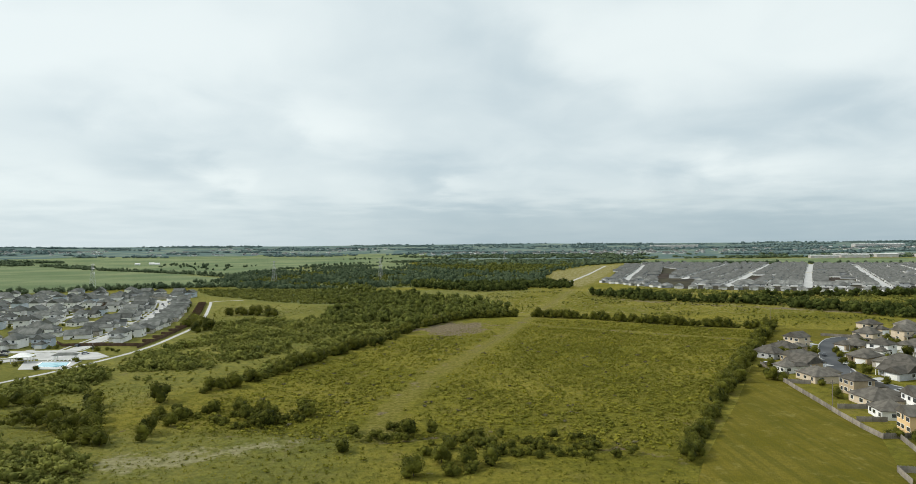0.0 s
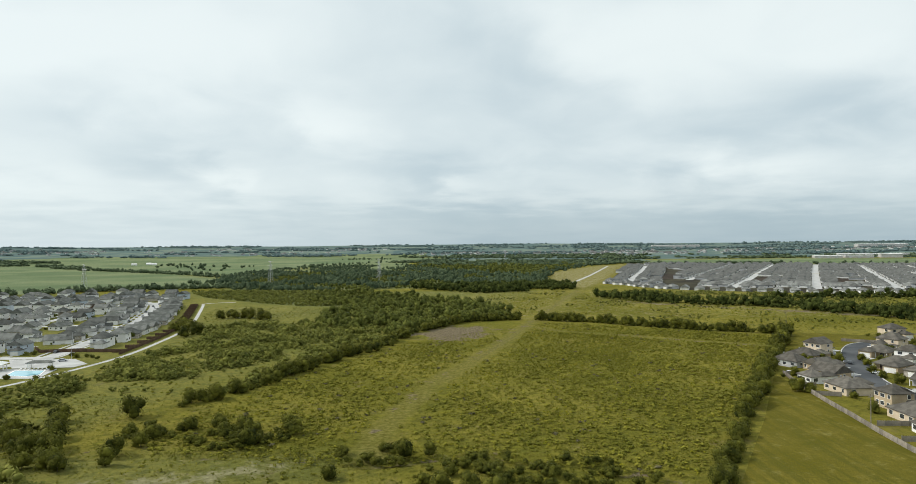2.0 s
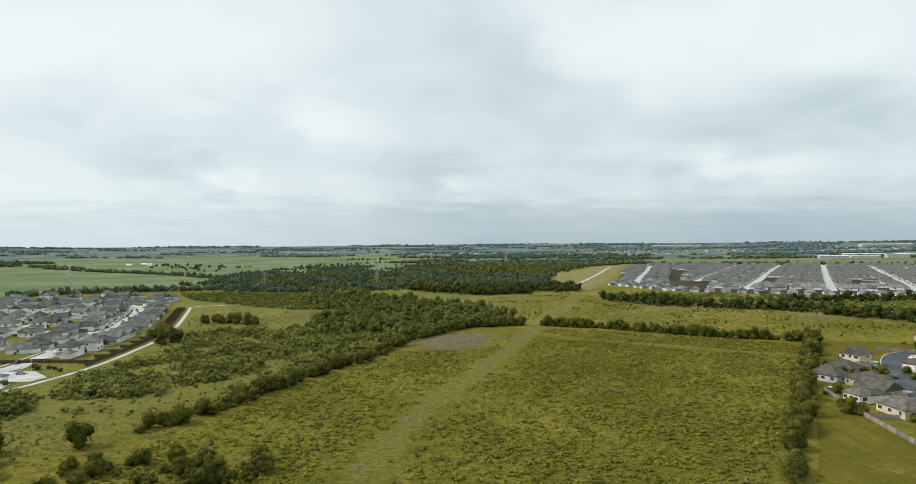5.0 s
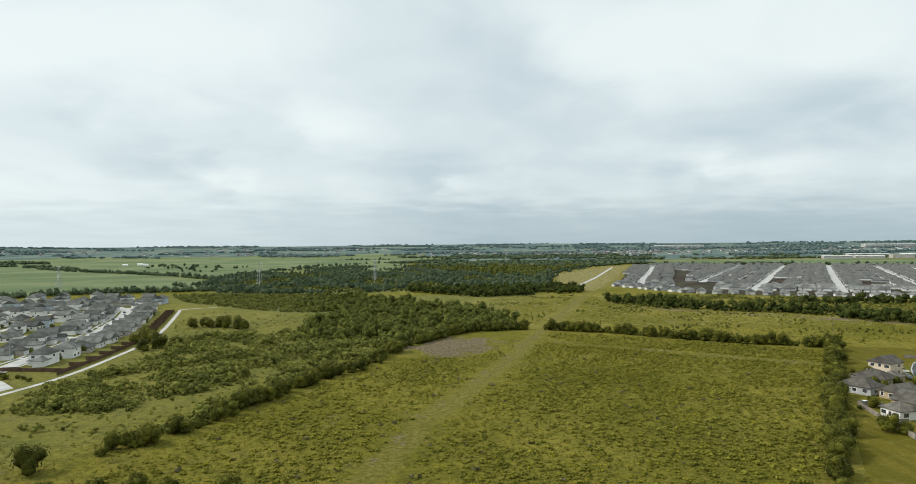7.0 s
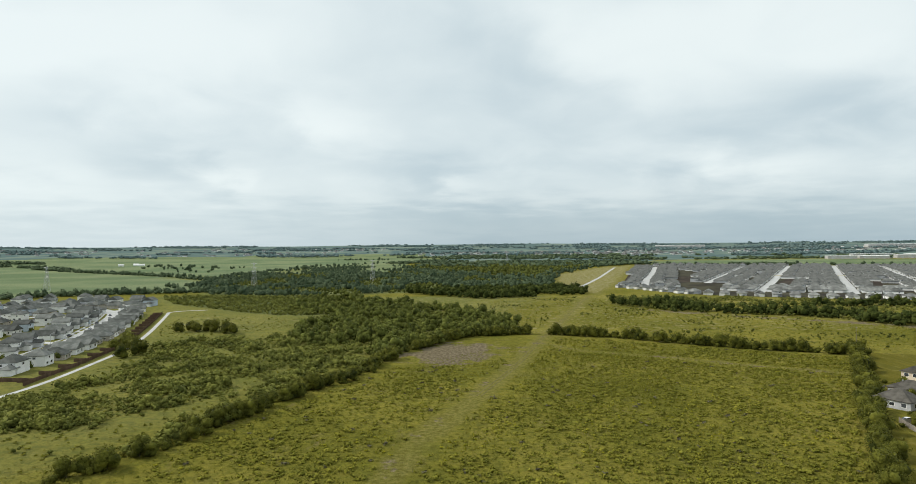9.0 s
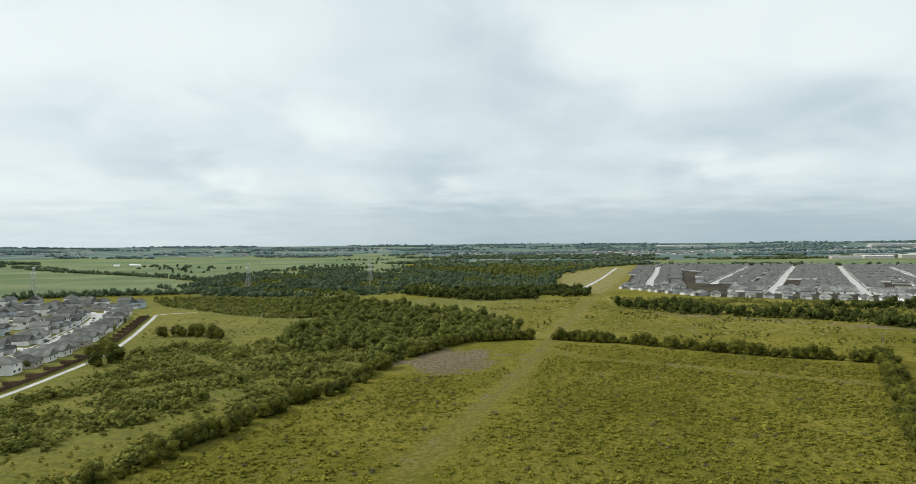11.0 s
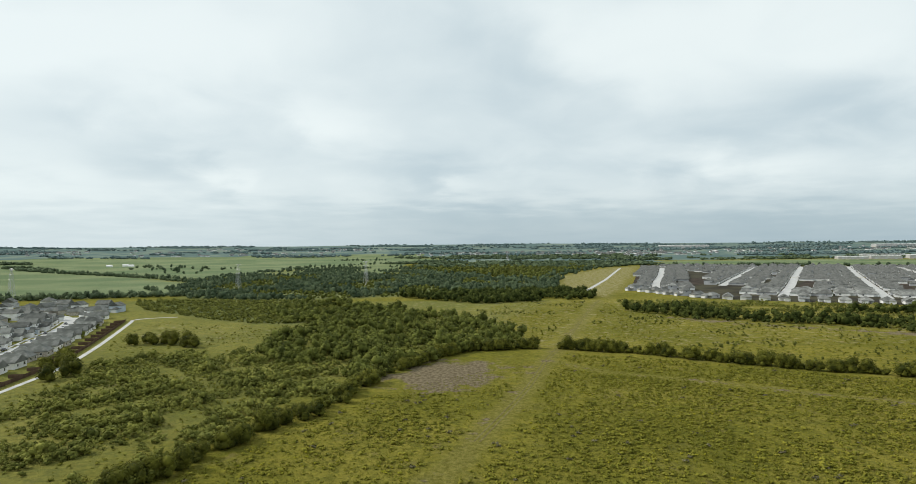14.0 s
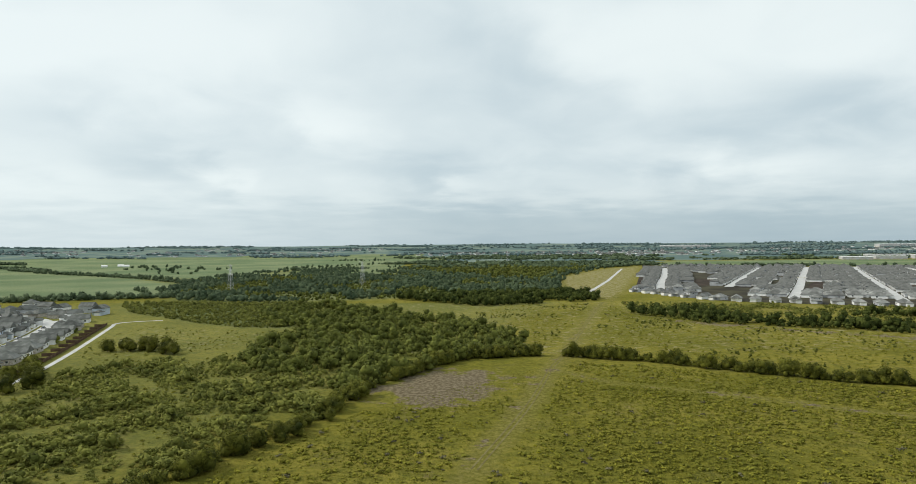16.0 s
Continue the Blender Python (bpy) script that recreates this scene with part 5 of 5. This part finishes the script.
def pylon(x, y, h, a):
    root = tagged(new("pylon"), "grey steel lattice power pylon in open country", "pylon", "pylons")
    b_, t = h * 0.09, h * 0.018
    legs = [(sx, sy) for sx in (-1, 1) for sy in (-1, 1)]
    for sx, sy in legs:
        part("leg", Solid().tube((sx * b_, sy * b_, -0.5), (sx * t, sy * t, h * 0.98), 0.16, 0.1, 5), M["steel"], root)
    lattice = Solid()
    for k in range(9):
        z0, z1 = h * k / 9.2, h * (k + 1) / 9.2
        r0, r1 = b_ + (t - b_) * z0 / h, b_ + (t - b_) * z1 / h
        for (ax, ay), (bx, by) in (((-1, -1), (1, -1)), ((1, -1), (1, 1)), ((1, 1), (-1, 1)), ((-1, 1), (-1, -1))):
            lattice.tube((ax * r0, ay * r0, z0), (bx * r1, by * r1, z1), 0.07, 0.07, 4)
            lattice.tube((bx * r0, by * r0, z0), (ax * r1, ay * r1, z1), 0.07, 0.07, 4)
    part("bracing", lattice, M["steel"], root)
    for k, q in enumerate((0.64, 0.80, 0.96)):
        arm = Solid()
        for s in (-1, 1):
            for zz in (0.0, 1.2):
                arm.tube((0, 0, h * q + zz - 0.6), (s * h * 0.14, 0, h * q), 0.13, 0.08, 4)
        part("crossarm", arm, M["steel"], root)
    root.matrix_basis = pose(x, y, float(ground_height(np.array(x), np.array(y))), 0, 0, a)


for x, y, h in ((-505, 855, 37), (-290, 975, 36), (-135, 1075, 36), (150, 2000, 38)):
    pylon(x, y, h, -25)

# ---- the far country ----
far_clumps = [crown(r2, 1.0, 0.42, 0.0, 1, 8, 0.2, 0.9) for k in range(5)]
fx, fy = r2.uniform(-1, 1, 34000), r2.uniform(0, 1, 34000)
Y = 1650 + fy ** 1.3 * 2900
p = np.c_[fx * 0.86 * Y, Y]
bl = np.array([noise.noise((x * 0.0016, y * 0.0042, 3.0)) + 0.45 * noise.noise((x * 0.006, y * 0.012, 7.0)) for x, y in p])
ok = (bl > np.where(np.hypot(p[:, 0], p[:, 1]) < 2700, 0.04, 0.12) + np.where(p[:, 0] < -250, 0.10, 0.0)) & ~inside(CROP_2, p[:, 0], p[:, 1]) & ~inside(CROP_1, p[:, 0], p[:, 1]) & ~inside(CROP_3, p[:, 0], p[:, 1]) & ~inside(NE_BOUNDS, p[:, 0], p[:, 1]) & ~inside(GOLD_FIELD, p[:, 0], p[:, 1])
far_r = np.hypot(p[:, 0], p[:, 1])
q = p[ok & (far_r < 2700)]
stuff("far_woodland", far_clumps, q, r2.uniform(9, 20, len(q)), r2, M["far_hazed_leaf"], "far dark woods and tree belts on the plain", "woods")
# from 2700 m out the woods take the leaf colour with painted haze
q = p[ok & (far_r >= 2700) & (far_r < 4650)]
tagged(stuff("backdrop_woodland", far_clumps, q, r2.uniform(9, 22, len(q)), r2, M["haze_painted_leaf"], "horizon woods with blue-green haze painted into the leaf colour", "backdrop"), kind="structure")
lines = []
for line, gap, sp in (([(480, 1790), (646, 1670), (917, 1605), (1120, 1545), (1700, 1370)], 9, 10), ([(-30, 2260), (-270, 1970), (-420, 1640)], 16, 20), ([(-620, 1560), (-780, 1720), (-900, 1900), (-700, 1800), (-560, 1700)], 22, 40), ([(-420, 2350), (-260, 2330)], 8, 12), ([(-640, 1500), (-500, 1450)], 40, 30),
                      ([(330, 1610), (183, 1290), (150, 1085)], 8, 16), ([(480, 1800), (300, 1720), (150, 1700)], 10, 40)):
    lines += [(x + r2.uniform(-sp, sp), y + r2.uniform(-sp, sp)) for x, y, h in stations(line, gap)]
p = np.array(lines)
stuff("tree_line", far_kinds, p, r2.uniform(7, 13, len(p)), r2, M["far_hazed_leaf"], "far tree lines and single trees between fields", "trees")
p = scatter([(-135, 1694), (-33, 1412), (147, 1080), (183, 1290), (330, 1610), (300, 1720)], 13, r2)
p = p[blotch(p, 0.01, 6.0) > 0.35]
stuff("woodland", far_kinds, p, r2.uniform(6, 12, len(p)), r2, M["wood_leaf"], "far light green scrub wood beside a yellow field", "woods")
clusters = []
for cx, cy, w, d, n in ((250, 2900, 420, 140, 110), (700, 2700, 260, 120, 60), (1350, 2900, 700, 220, 130), (-1500, 3000, 900, 250, 70), (-2300, 3100, 700, 250, 60), (-900, 3500, 500, 180, 60), (2100, 2700, 500, 180, 60)):
    for k in range(n):
        clusters.append((cx + rng.uniform(-w, w), cy + rng.uniform(-d, d), rng.uniform(0, 360)))
joined_houses("far_houses", clusters, ne_solids, "tiny far houses scattered over the plain")


def warehouse(x, y, w, d, h, a, label):
    root = tagged(new("warehouse"), label, "warehouse", "far warehouses")
    part("wall", Solid().box(-w / 2, w / 2, -d / 2, d / 2, -3, h), M["concrete"], root)
    part("roof", Solid().hip(-w / 2, w / 2, -d / 2, d / 2, h, 0.04, True, 0.6, 0.5), M["garage"], root)
    part("skirt", Solid().box(-w / 2 - 0.3, w / 2 + 0.3, -d / 2 - 0.3, d / 2 + 0.3, -3, 2.5), M["stone_wall"], root)
    for k in range(int(w / 25)):
        part("loading_door", Solid().box(-w / 2 + 10 + 25 * k, -w / 2 + 17 + 25 * k, -d / 2 - 0.6, -d / 2 - 0.2, 0, 5.5), M["grey_siding"], root)
    root.matrix_basis = pose(x, y, float(ground_height(np.array(x), np.array(y))), 0, 0, a)


for x, y, w, d, h in ((1215, 2060, 80, 50, 8), (1310, 2050, 80, 50, 8), (1410, 2040, 60, 40, 11), (1530, 2020, 70, 50, 8), (1640, 1990, 60, 50, 9), (1380, 2160, 120, 50, 9), (1480, 2100, 50, 40, 10), (1150, 3300, 240, 80, 14), (2000, 2950, 200, 80, 12)):
    warehouse(x, y, w, d, h, -20, "long white flat-roofed warehouse on the far plain")
for x, y in ((-955, 1965), (-1010, 1950), (-985, 1990)):
    barn = house_thing("farm_building", house_solids(900 + abs(x), 1, 15, 9, M["white_siding"], M["garage"], 1, True, False, False), "white farm building with a pale metal roof among trees", "barn")
    barn.matrix_basis = pose(x, y, float(ground_height(np.array(x), np.array(y))), 0, 0, 20)
